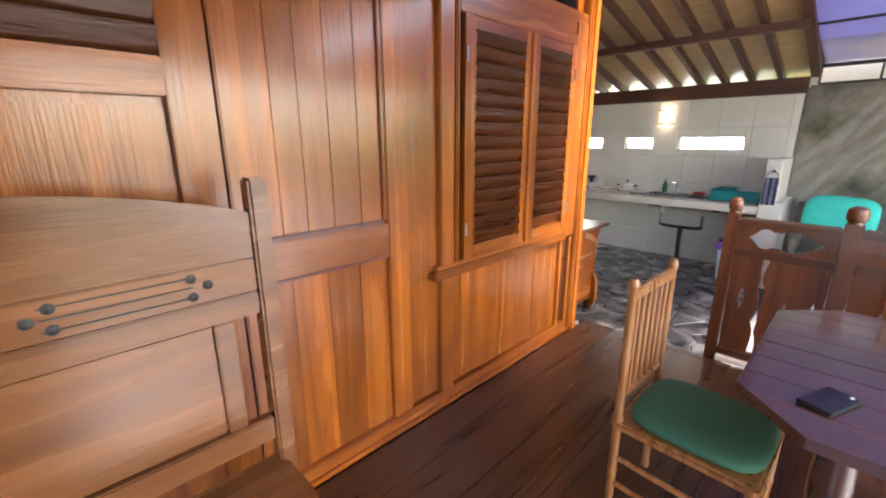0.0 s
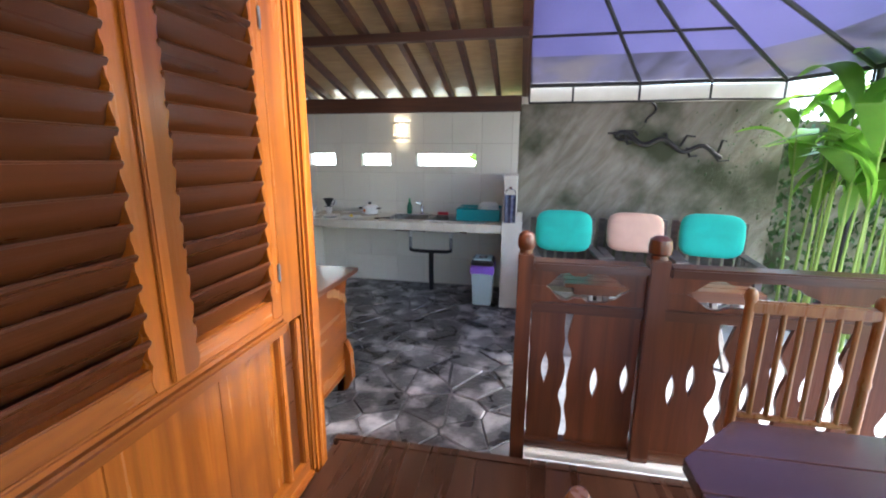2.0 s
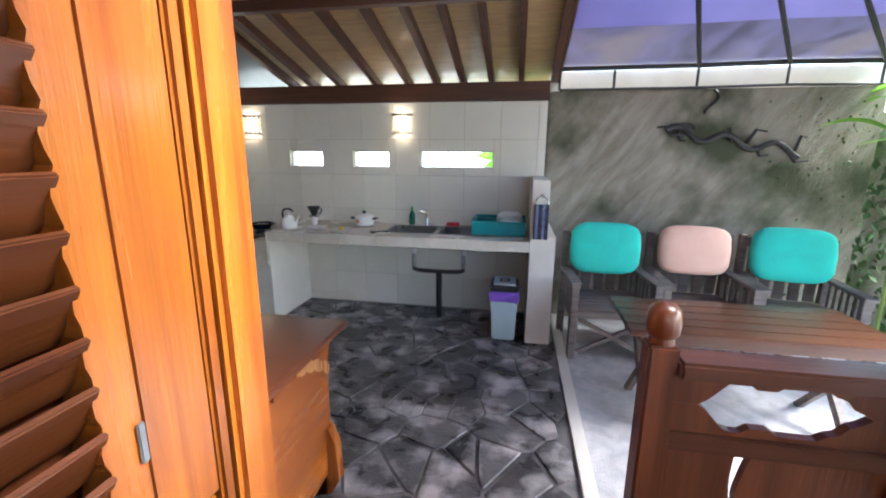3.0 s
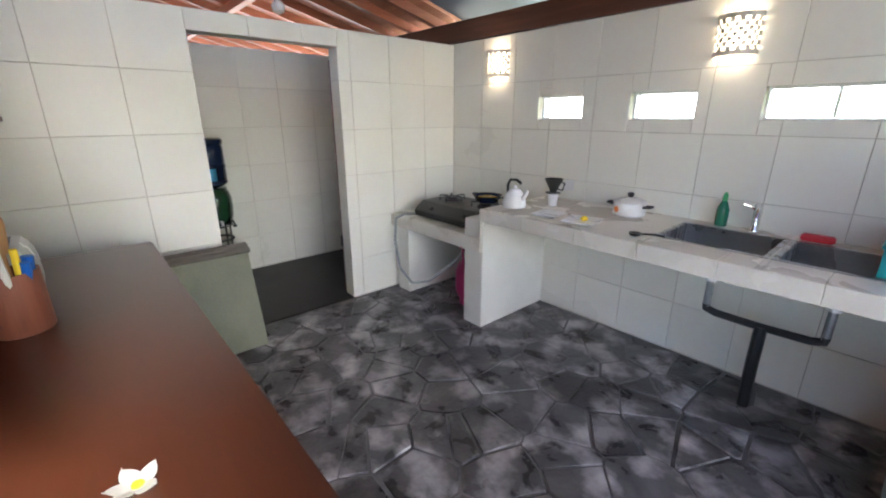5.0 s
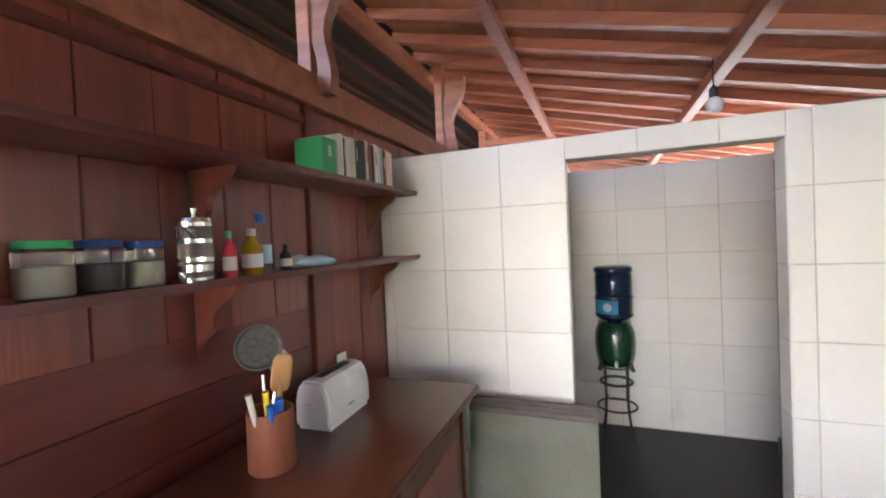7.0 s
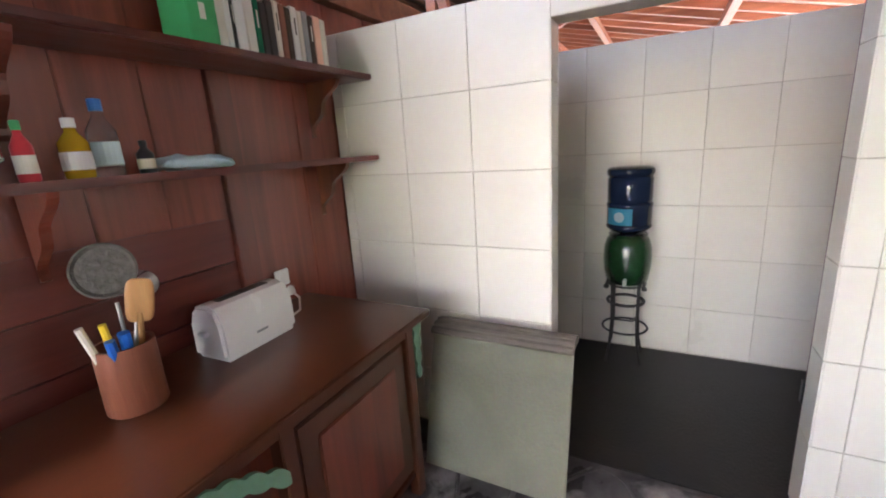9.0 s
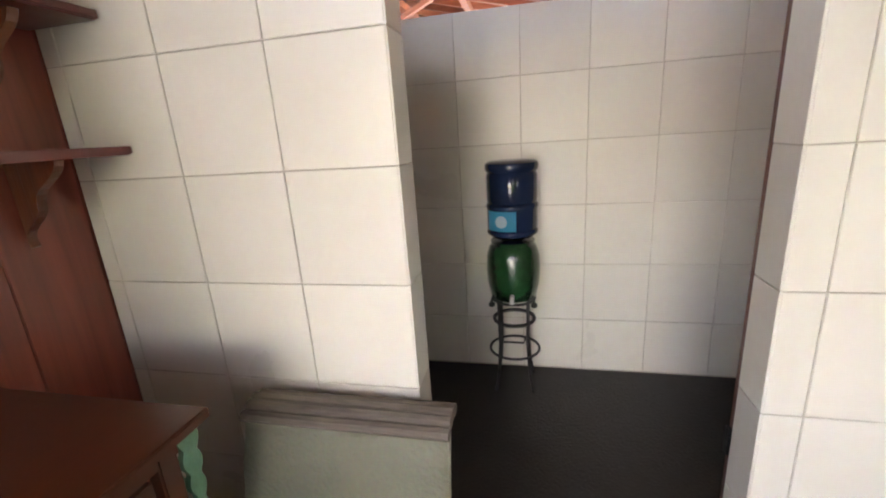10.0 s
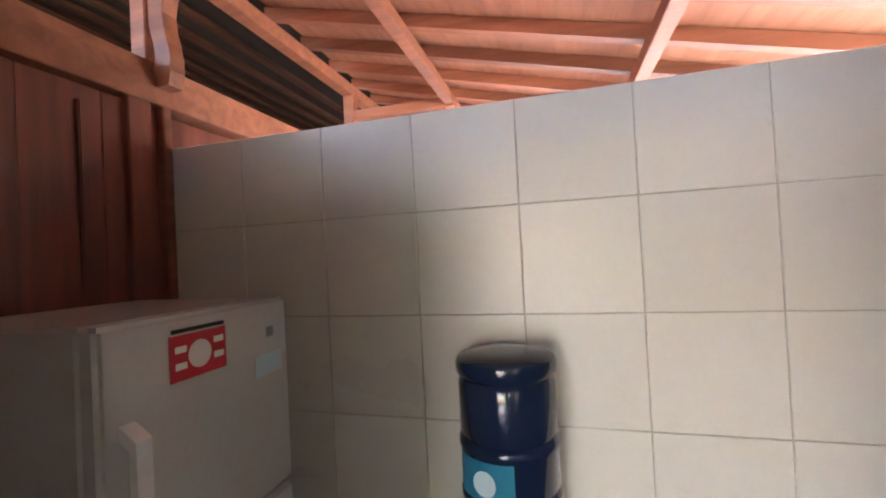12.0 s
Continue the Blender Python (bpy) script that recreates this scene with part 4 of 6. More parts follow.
arm_chair(pose(0.36, 6.35, -0.02, 0, 0, 4), "teal", "teal")
arm_chair(pose(1.12, 6.42, -0.02, 0, 0, 0), "peach", "peach")
arm_chair(pose(1.86, 6.38, -0.02, 0, 0, -8), "teal", "teal")
lt = thing("garden_table", "reddish wooden garden table in front of the chairs", "table")
for k in range(5):
    part("top_plank", bx(0.25, 5.05 + 0.13 * k, 0.635, 1.72, 5.175 + 0.13 * k, 0.67, 0.004), "fence_h", lt)
part("apron", bx(0.33, 5.12, 0.56, 1.64, 5.62, 0.634), "fence_h", lt)
for x in (0.42, 1.55):
    for s in (-1, 1):
        part("cross_leg", tb([(x, 5.36 - 0.24 * s, -0.02), (x, 5.36 + 0.24 * s, 0.56)], 0.03, 4), "grey_wood", lt)

# lizard-like carving on the yard wall, a plain winding shape
cv = thing("wall_carving", "dark winding carved wall ornament", "ornament")
pts = [(0.9 + 1.15 * u, BY - 0.005, 1.93 - 0.20 * u + 0.05 * math.sin(u * 17)) for u in [i / 30 for i in range(31)]]
part("body", tb(pts, 0.028, 8, 0.9), "carving", cv)
for u, dx, dz in ((0.06, -0.1, 0.04), (0.1, 0.05, -0.08), (0.5, -0.04, 0.12), (0.62, 0.1, 0.12), (0.68, 0.08, -0.10), (0.92, 0.12, -0.1), (0.97, 0.05, 0.14)):
    x, z = 0.9 + 1.15 * u, 1.93 - 0.2 * u
    part("limb", tb([(x, BY - 0.005, z), (x + dx * 0.6, BY - 0.012, z + dz), (x + dx * 1.5, BY - 0.008, z + dz * 0.9)], 0.016, 6, 0.6), "carving", cv)
for k in range(3):
    part("coil", tb([(0.98 + 0.05 * k + 0.07 * math.cos(a), BY - 0.01, 1.93 + 0.05 * math.sin(a)) for a in [i * 0.7 for i in range(8)]], 0.013, 6), "carving", cv)
part("tail", tb([(1.27 + 0.05 * math.sin(u * 5), BY - 0.002, 2.29 - 0.22 * u) for u in [i / 10 for i in range(11)]], 0.012, 6), "carving", cv)


# garden plants: stalks with long leaves
def leaf_mesh(L, W, droop):
    bm = bmesh.new()
    n = 10
    rows = []
    for i in range(n + 1):
        u = i / n
        w = W * math.sin(math.pi * (0.03 + 0.96 * u)) ** 0.75
        x = L * u * (1 - 0.25 * droop * u)
        z = L * (0.55 * u - droop * u * u)
        rows.append([bm.verts.new((x, -w / 2, z + 0.12 * w)), bm.verts.new((x, 0, z)), bm.verts.new((x, w / 2, z + 0.12 * w))])
    for a, b in zip(rows, rows[1:]):
        for k in range(2):
            bm.faces.new((a[k], b[k], b[k + 1], a[k + 1]))
    return mesh_of("leaf", bm, "leaf", True)


leaves = [leaf_mesh(0.72, 0.17, 0.65), leaf_mesh(0.9, 0.21, 0.95), leaf_mesh(0.55, 0.14, 0.4)]


def tall_plant(x, y, h, nl, up):
    p = thing("heliconia", "tall bright green broad-leaved garden plant", "plant", pose(x, y, -0.12), "plants beside the yard")
    lean = random.uniform(-0.12, 0.12), random.uniform(-0.12, 0.12)
    part("stalk", tb([(lean[0] * u * u, lean[1] * u * u, h * u) for u in (0, 0.35, 0.7, 1.0)], 0.016, 6, 0.45), "stalk", p)
    for k in range(nl):
        u = up + (1 - up) * k / max(1, nl - 1)
        s = random.uniform(0.8, 1.2)
        piece("leaf", random.choice(leaves), p, pose(lean[0] * u * u, lean[1] * u * u, h * u, random.uniform(-15, 15), random.uniform(-68, -15), random.uniform(0, 360)) @ Matrix.Scale(s, 4))


rng = [(2.62 + 0.2 * (k % 6) + random.uniform(-0.09, 0.09), 5.6 + 0.19 * (k // 6) + random.uniform(-0.09, 0.09)) for k in range(36)]
for x, y in rng:
    tall_plant(x, y, random.uniform(1.7, 2.5), 4, 0.68)
for k in range(8):
    tall_plant(4.2 + random.uniform(-0.5, 1.6), random.uniform(5.9, 6.8), random.uniform(2.0, 3.0), 6, 0.4)
# creepers on the garden wall
bm = bmesh.new()
for k in range(2600):
    x, z = random.uniform(2.62, 6.3), random.uniform(-0.1, 2.25)
    y = BY + 0.24 - abs(random.gauss(0, 0.09))
    s = random.uniform(0.025, 0.06)
    a = random.uniform(0, 6.28)
    q = Matrix.Translation((x, y, z)) @ Euler((random.uniform(0.6, 2.2), random.uniform(-0.6, 0.6), a)).to_matrix().to_4x4()
    vs = [bm.verts.new(q @ Vector(v)) for v in ((0, -s, 0), (s * 0.6, 0, s * 0.15), (0, s, 0), (-s * 0.6, 0, s * 0.15))]
    bm.faces.new(vs)
for k in range(260):
    x, z = random.gauss(2.35, 0.28), random.uniform(0.0, 2.2)
    if x > 2.62:
        continue
    y = BY + 0.0 - abs(random.gauss(0, 0.03))
    s = random.uniform(0.008, 0.02)
    q = Matrix.Translation((x, y, z)) @ Euler((random.uniform(0.6, 2.2), random.uniform(-0.6, 0.6), random.uniform(0, 6.28))).to_matrix().to_4x4()
    bm.faces.new([bm.verts.new(q @ Vector(v)) for v in ((0, -s, 0), (s * 0.6, 0, s * 0.15), (0, s, 0), (-s * 0.6, 0, s * 0.15))])
tagged(part("creeper", bm, "leaf_dark"), "dark green creeper leaves over the garden wall", "creeper", kind="stuff")
# far garden: clumps of leaves beyond the plants and behind the kitchen
bm = bmesh.new()
for k in range(4500):
    if k % 9 == 8:
        x, y, z = random.gauss(-0.4, 0.25), random.uniform(8.4, 9.8), random.uniform(0.0, 2.0) + random.random() ** 2 * 1.2
    else:
        a = random.uniform(0.45, 1.35)
        r = random.uniform(7.5, 10)
        x, y, z = 1 + r * math.cos(a), 3 + r * math.sin(a), 2.6 * random.random() ** 0.8 * (0.75 + 0.25 * math.sin(a * 9))
    s = random.uniform(0.08, 0.22)
    q = Matrix.Translation((x, y, z)) @ Euler((random.uniform(0, 3), random.uniform(0, 3), random.uniform(0, 6))).to_matrix().to_4x4()
    bm.faces.new([bm.verts.new(q @ Vector(v)) for v in ((0, -s, 0), (s * 0.45, 0, s * 0.12), (0, s, 0), (-s * 0.45, 0, s * 0.12))])
tagged(part("hedge", bm, "leaf"), "mixed green hedge leaves round the garden", "hedge", kind="stuff")


# ======== things: kitchen ========
CZ, CF = 0.945, 6.205
# continuous worktop with the sink openings
top = thing("worktop", "cream tiled concrete kitchen worktop", "worktop")
bm = bmesh.new()
BOWLS = [(-1.72, 6.42, -1.24, 6.84), (-1.19, 6.42, -0.74, 6.84)]
for a, c, b, d in functools.reduce(cut, BOWLS, [(-2.85, CF + 0.008, -0.335, BY - 0.003)]):
    box(bm, a, c, 0.85, b, d, CZ - 0.007)
part("slab", bm, "grout", top)
for k in range(7):
    x0, x1 = -2.85 + k * TILE, min(-0.335, -2.85 + (k + 1) * TILE)
    piece("edge_tile", tile_mesh(x1 - x0, 0.094, "counter"), top, pose(x0, CF + 0.008, 0.851))
    for y0, y1 in ((CF, 6.58), (6.58, BY - 0.004)):
        for a, c, b, d in functools.reduce(cut, [(p - 0.012, q - 0.012, r + 0.012, s + 0.012) for p, q, r, s in BOWLS], [(x0, y0, x1, y1)]):
            if b - a > 0.012 and d - c > 0.012:
                piece("top_tile", tile_mesh(b - a, d - c, "counter"), top, pose(a, c, CZ - 0.007, -90, 0, 0))
low = thing("stove_counter", "lower cream concrete stove counter", "counter")
part("slab", bx(DX + 0.002, CF, 0.61, -2.852, BY - 0.003, 0.72, 0.006), "counter", low)
part("pier", bx(-3.93, CF + 0.02, 0, -3.76, BY - 0.003, 0.609), "plaster", low)
part("end_pier", bx(-3.03, CF + 0.015, 0, -2.84, BY - 0.003, 0.848), "plaster", low, "white plastered wall under the step")
part("step_tile", bx(-2.866, CF - 0.004, 0.722, -2.852, BY - 0.003, CZ - 0.004, 0.003), "counter", low)
part("end_wall", bx(-0.333, CF, 0, -0.115, BY - 0.003, 1.0, 0.006), "plaster", top, "white plastered pier")
built("partition", bx(-0.333, CF + 0.01, 1.001, -0.185, BY - 0.003, 1.48, 0.008), "plaster", "low white partition at the worktop's end", "wall")

sink = thing("kitchen_sink", "double stainless steel sink set in the worktop", "sink")
for i, (a, c, b, d) in enumerate(BOWLS):
    bm = bmesh.new()
    t = 0.004
    for q in ((a, c, 0.80, b, d, 0.804), (a, c, 0.804, a + t, d, CZ), (b - t, c, 0.804, b, d, CZ), (a + t, c, 0.804, b - t, c + t, CZ), (a + t, d - t, 0.804, b - t, d, CZ)):
        box(bm, *q)
    part("bowl", bm, "steel", sink)
    rim = bmesh.new()
    for q in ((a - 0.02, c - 0.02, b + 0.02, c), (a - 0.02, d, b + 0.02, d + 0.02), (a - 0.02, c, a, d), (b, c, b + 0.02, d)):
        box(rim, q[0], q[1], CZ + 0.001, q[2], q[3], CZ + 0.005)
    part("rim", rim, "steel", sink)
    cx, cy = (a + b) / 2, (c + d) / 2
    part("drain", lathe([(0.03, -0.004), (0.03, 0.004), (0.02, 0.005)], cx, cy, 0.804, 16), "chrome", sink)
    part("tailpiece", lathe([(0.03, 0), (0.03, 0.05), (0.036, 0.055), (0.036, 0.1)], cx, cy, 0.70, 14), "white_matte", sink, "white drain fitting")
    part("trap_pipe", tb([(cx, cy, 0.70), (cx, cy, 0.54)], 0.019, 10), "metal_grey", sink)
    part("trap_arm", tb([(cx, cy, 0.56), (cx, cy, 0.535), (cx + (0.05 if i == 0 else -0.05), cy, 0.52), (-1.215, cy, 0.515)], 0.021, 10), "black", sink, "black plastic drain arm")
part("waste_pipe", tb([(-1.215, 6.63, 0.52), (-1.215, 6.63, 0.30), (-1.215, 6.66, 0.02)], 0.03, 10), "black", sink)
tap = thing("tap", "chrome sink tap with a curved spout", "tap", pose(-1.40, 6.92, CZ))
part("body", lathe([(0.026, 0), (0.026, 0.01), (0.018, 0.02), (0.018, 0.1), (0.022, 0.11)], 0, 0, 0, 14), "chrome", tap, smooth=True)
part("spout", tb([(0, 0, 0.09), (0.0, -0.03, 0.16), (0.02, -0.09, 0.17), (0.03, -0.15, 0.13), (0.03, -0.16, 0.10)], 0.012, 10), "chrome", tap, smooth=True)
part("lever", tb([(0, 0, 0.11), (-0.03, 0.0, 0.14), (-0.07, -0.01, 0.15)], 0.008), "chrome", tap)

# gas stove
stv = thing("gas_stove", "black two-burner table-top gas stove", "stove", pose(-3.36, 6.54, 0.721))
part("body", prism([(-0.24, 0.01), (0.24, 0.01), (0.24, 0.135), (-0.15, 0.135), (-0.24, 0.06)], "x", -0.40, 0.40, 0.006), "black", stv)
for x in (-0.20, 0.20):
    part("burner", lathe([(0.07, 0), (0.07, 0.012), (0.045, 0.014), (0.045, 0.03), (0.02, 0.032)], x, 0.04, 0.136, 20), "iron", stv)
    for q in range(5):
        a = 2 * math.pi * q / 5
        part("grate_bar", tb([(x + 0.045 * math.cos(a), 0.04 + 0.045 * math.sin(a), 0.178), (x + 0.115 * math.cos(a), 0.04 + 0.115 * math.sin(a), 0.178), (x + 0.115 * math.cos(a), 0.04 + 0.115 * math.sin(a), 0.136)], 0.006, 6), "iron", stv)
    part("knob", lathe([(0.024, 0), (0.022, 0.02), (0.01, 0.022)], 0, 0, 0, 14), "black", stv, m=pose(x, -0.20, 0.092, 50, 0, 0))
pan = thing("frying_pan", "dark blue enamel pan with golden food", "pan", pose(-3.14, 6.58, 0.721 + 0.185))
part("bowl", lathe([(0.085, 0), (0.115, 0.05), (0.122, 0.055), (0.112, 0.053), (0.082, 0.006)], n=24), "bottle_blue", pan, smooth=True)
part("food", lathe([(0.10, 0.036), (0.05, 0.046), (0.01, 0.044)], n=20), "oil", pan, "golden fried food")
for s in (-1, 1):
    part("handle", tb([(s * 0.115, -0.03, 0.045), (s * 0.15, -0.02, 0.05), (s * 0.15, 0.02, 0.05), (s * 0.115, 0.03, 0.045)], 0.006), "black", pan)
hose = thing("gas_hose", "grey rubber gas hose looping from the stove", "hose")
part("hose", tb([(-3.70, 6.40, 0.74), (-3.80, 6.22, 0.745), (-3.86, 6.17, 0.70), (-3.88, 6.16, 0.50), (-3.82, 6.16, 0.25), (-3.65, 6.17, 0.14), (-3.47, 6.22, 0.20), (-3.30, 6.4, 0.40), (-3.25, 6.5, 0.55)], 0.013, 10), "rubber", hose, smooth=True)
gas = thing("gas_bottle", "magenta steel gas bottle under the stove", "gas bottle", pose(-3.23, 6.50, 0))
part("foot_ring", lathe([(0.10, 0), (0.10, 0.05)], n=20), "pink", gas)
part("body", lathe([(0.05, 0.03), (0.11, 0.06), (0.135, 0.12), (0.135, 0.30), (0.11, 0.37), (0.05, 0.41)], n=24), "pink", gas, smooth=True)
for k in range(3):
    a = 2.1 * k + 0.4
    part("guard", tb([(0.09 * math.cos(a), 0.09 * math.sin(a), 0.37), (0.095 * math.cos(a), 0.095 * math.sin(a), 0.50), (0.095 * math.cos(a + 1.2), 0.095 * math.sin(a + 1.2), 0.50)], 0.013), "pink", gas)
part("valve", lathe([(0.018, 0.40), (0.018, 0.46), (0.026, 0.465), (0.026, 0.49)], n=12), "chrome", gas)


def tabletop(name, label, cat, x, y, z, rz=0, group=""):
    return thing(name, label, cat, pose(x, y, z, 0, 0, rz), group)


ZC = CZ + 0.001
k = tabletop("kettle", "white enamel kettle with a black handle", "kettle", -2.73, 6.42, ZC)
k.scale = (0.88, 0.88, 0.88)
part("body", lathe([(0.085, 0), (0.095, 0.01), (0.095, 0.05), (0.075, 0.11), (0.05, 0.135), (0.048, 0.14)], n=28), "white", k, smooth=True)
part("lid", lathe([(0.05, 0.14), (0.04, 0.15), (0.012, 0.155), (0.014, 0.17), (0.01, 0.178)], n=20), "white", k, smooth=True)
part("spout", tb([(0.07, 0, 0.07), (0.11, 0, 0.12), (0.125, 0, 0.15)], 0.02, 10, 0.6), "white", k, smooth=True)
part("handle", tb([(-0.07, 0, 0.11), (-0.075, 0, 0.18), (-0.05, 0, 0.22), (0.02, 0, 0.225), (0.06, 0, 0.20)], 0.011, 8), "black", k, smooth=True)
k = tabletop("coffee_dripper", "black coffee dripper on a white cup", "dripper", -2.585, 6.68, ZC)
part("cup", lathe([(0.032, 0), (0.04, 0.09), (0.038, 0.09), (0.03, 0.005)], n=20), "white", k, "white cup", True)
part("plate", lathe([(0.055, 0.091), (0.055, 0.097)], n=20), "black", k)
part("cone", lathe([(0.022, 0.097), (0.03, 0.12), (0.068, 0.195), (0.064, 0.195), (0.02, 0.11)], n=20), "black", k, smooth=True)
part("grip", tb([(0.05, 0, 0.18), (0.09, 0, 0.17), (0.075, 0, 0.12), (0.035, 0, 0.125)], 0.006), "black", k)


def square_plate(x, y, s, rz, food):
    p = tabletop("plate", "small white square plate", "plate", x, y, ZC, rz, "plates on the worktop")
    bm = bmesh.new()
    rows = [[bm.verts.new((sx * r, sy * r, h)) for sx, sy in ((-1, -1), (1, -1), (1, 1), (-1, 1))] for r, h in ((0.6 * s, 0.0), (s, 0.018), (s, 0.021), (0.6 * s, 0.004))]
    for a, b in zip(rows, rows[1:]):
        for i in range(4):
            bm.faces.new((a[i], a[(i + 1) % 4], b[(i + 1) % 4], b[i]))
    bm.faces.new(rows[0])
    bm.faces.new(rows[-1])
    part("dish", bm, "white", p)
    if food:
        f = tabletop("lemon", "cut yellow lemon piece on a plate", "lemon", x - 0.01, y + 0.03, ZC + 0.005)
        part("flesh", lathe([(0.006, 0), (0.022, 0.008), (0.024, 0.018), (0.012, 0.03), (0.002, 0.034)], n=14), "petal_y", f, smooth=True)


square_plate(-2.40, 6.37, 0.085, 8, False)
square_plate(-2.15, 6.375, 0.105, 14, True)
k = tabletop("cooking_pot", "white enamel pot with orange flowers and a lid", "pot", -2.06, 6.78, ZC)
part("body", lathe([(0.085, 0), (0.10, 0.012), (0.10, 0.085), (0.104, 0.09)], n=28), "white", k, smooth=True)
part("lid", lathe([(0.104, 0.091), (0.10, 0.098), (0.06, 0.115), (0.012, 0.122)], n=28), "white", k, smooth=True)
part("knob", lathe([(0.012, 0.122), (0.022, 0.14), (0.018, 0.152), (0.004, 0.155)], n=14), "black", k, smooth=True)
for s in (-1, 1):
    part("handle", tb([(s * 0.098, -0.025, 0.07), (s * 0.14, -0.02, 0.075), (s * 0.14, 0.02, 0.075), (s * 0.098, 0.025, 0.07)], 0.009), "black", k)
part("flower_print", lathe([(0.02, 0), (0.02, 0.002)], n=10), "orange_print", k, "orange painted flower", m=pose(-0.04, -0.0935, 0.05, 90, 0, -23))
k = tabletop("ladle_rest", "small black ladle lying on the worktop", "ladle", -1.80, 6.32, ZC)
part("bowl", lathe([(0.01, 0), (0.03, 0.008), (0.034, 0.02), (0.03, 0.02), (0.01, 0.004)], n=16), "black", k, smooth=True)
part("handle", tb([(0.03, 0.01, 0.016), (0.09, 0.04, 0.02), (0.13, 0.06, 0.012)], 0.006), "black", k)
k = tabletop("dish_soap", "dark green soap bottle beside the sink", "bottle", -1.57, 6.93, ZC)
part("body", lathe([(0.03, 0), (0.033, 0.01), (0.033, 0.1), (0.018, 0.14), (0.012, 0.15)], n=18), "green_glass", k, smooth=True)
part("cap", lathe([(0.014, 0.15), (0.014, 0.18), (0.006, 0.2)], n=12), "green", k)
k = tabletop("sponge", "red dish sponge behind the sink", "sponge", -1.12, 6.92, ZC, 4)
part("pad", bx(-0.07, -0.03, 0, 0.07, 0.03, 0.035, 0.008), "red", k)
k = tabletop("dish_basket", "teal plastic dish basket on the worktop", "basket", -0.62, 6.66, ZC + 0.005)
for nm, q in (("floor_panel", (-0.24, -0.22, 0, 0.24, 0.22, 0.008)), ("side", (-0.25, -0.23, 0.0, 0.25, -0.22, 0.125)), ("side", (-0.25, 0.22, 0.0, 0.25, 0.23, 0.125)), ("side", (-0.25, -0.22, 0, -0.24, 0.22, 0.125)), ("side", (0.24, -0.22, 0, 0.25, 0.22, 0.125))):
    part(nm, bx(*q, 0.003), "teal_plastic", k)
part("rim", tb([(-0.25, -0.23, 0.126), (0.25, -0.23, 0.126), (0.25, 0.23, 0.126), (-0.25, 0.23, 0.126), (-0.25, -0.23, 0.126)], 0.009), "teal_plastic", k)
k = tabletop("plastic_bag", "crumpled white plastic bag in the basket", "bag", -0.52, 6.74, ZC + 0.014)
bg = pillow(0.24, 0.17, 0.2)
for v in bg.verts:
    v.co += noise.noise_vector(v.co * 16) * 0.03
    v.co.z = max(v.co.z + 0.085, 0.0)
part("bag", bg, "white_matte", k)
k = tabletop("knife", "long steel knife resting across the basket", "knife", -0.75, 6.6, ZC + 0.142)
part("blade", bx(-0.13, -0.012, 0, 0.13, 0.012, 0.003, 0.001), "steel", k, m=pose(0, 0, 0, 0, 0, -25))
for x, z, y, rz in ((-2.65, 1.055, BY - 0.001, 0), (-3.46, 1.03, WY + 0.012, 180)):
    k = thing("power_socket", "white wall power socket", "socket", pose(x, y, z, 0, 0, rz), "wall sockets")
    part("plate", bx(-0.04, -0.012, -0.04, 0.04, 0, 0.04, 0.003), "white_matte", k)
    part("insert", lathe([(0.022, 0), (0.022, 0.003)], n=16), "white", k, m=pose(0, -0.012, 0, 90, 0, 0))
# towel on a ring at the partition
k = thing("towel", "navy checked kitchen towel on a ring", "towel", pose(-0.25, CF - 0.002, 1.02))
us = [i / 12 for i in range(13)]
tw = prism([(-0.06 + 0.12 * u, -0.03 - 0.012 * math.sin(u * 14)) for u in us] + [(-0.06 + 0.12 * u, -0.016 - 0.012 * math.sin(u * 14)) for u in reversed(us)], "z", -0.04, 0.26)
part("cloth", tw, "towel", k)
part("ring", tb([(0.055 * math.cos(a), -0.02, 0.27 + 0.055 * math.sin(a)) for a in [i * math.pi / 8 for i in range(17)]], 0.006), "chrome", k)
part("hook", bx(-0.015, -0.02, 0.315, 0.015, 0.002, 0.345, 0.004), "chrome", k)
# pedal bin
k = thing("waste_bin", "pale blue waste bin with a purple bag", "bin", pose(-0.535, 6.36, 0))
def taper_box(w0, d0, w1, d1, z0, z1):
    bm = bmesh.new()
    r = [[bm.verts.new((sx * w / 2, sy * d / 2, z)) for sx, sy in ((-1, -1), (1, -1), (1, 1), (-1, 1))] for w, d, z in ((w0, d0, z0), (w1, d1, z1))]
    for i in range(4):
        bm.faces.new((r[0][i], r[0][(i + 1) % 4], r[1][(i + 1) % 4], r[1][i]))
    bm.faces.new(r[0])
    bm.faces.new(r[1])
    bmesh.ops.bevel(bm, geom=bm.edges[:], offset=0.012, segments=2, affect="EDGES")
    return bm
part("body", taper_box(0.21, 0.26, 0.25, 0.31, 0, 0.42), "bin_blue", k)
bag = taper_box(0.265, 0.325, 0.275, 0.335, 0.37, 0.475)
bmesh.ops.subdivide_edges(bag, edges=bag.edges[:], cuts=3, use_grid_fill=True)
for v in bag.verts:
    v.co += noise.noise_vector(v.co * 22) * 0.012
part("bag", bag, "purple_bag", k, "crumpled purple bin bag")
part("collar", taper_box(0.26, 0.32, 0.25, 0.31, 0.47, 0.53), "black", k, "black bin collar")
part("lid", bx(-0.10, -0.13, 0.531, 0.10, 0.13, 0.545, 0.004), "bin_blue", k)
part("lid_mark", bx(-0.045, -0.05, 0.5455, 0.045, 0.05, 0.547, 0), "black", k)
part("lid_mark", bx(-0.025, -0.028, 0.5475, 0.02, 0.025, 0.549, 0), "white", k)


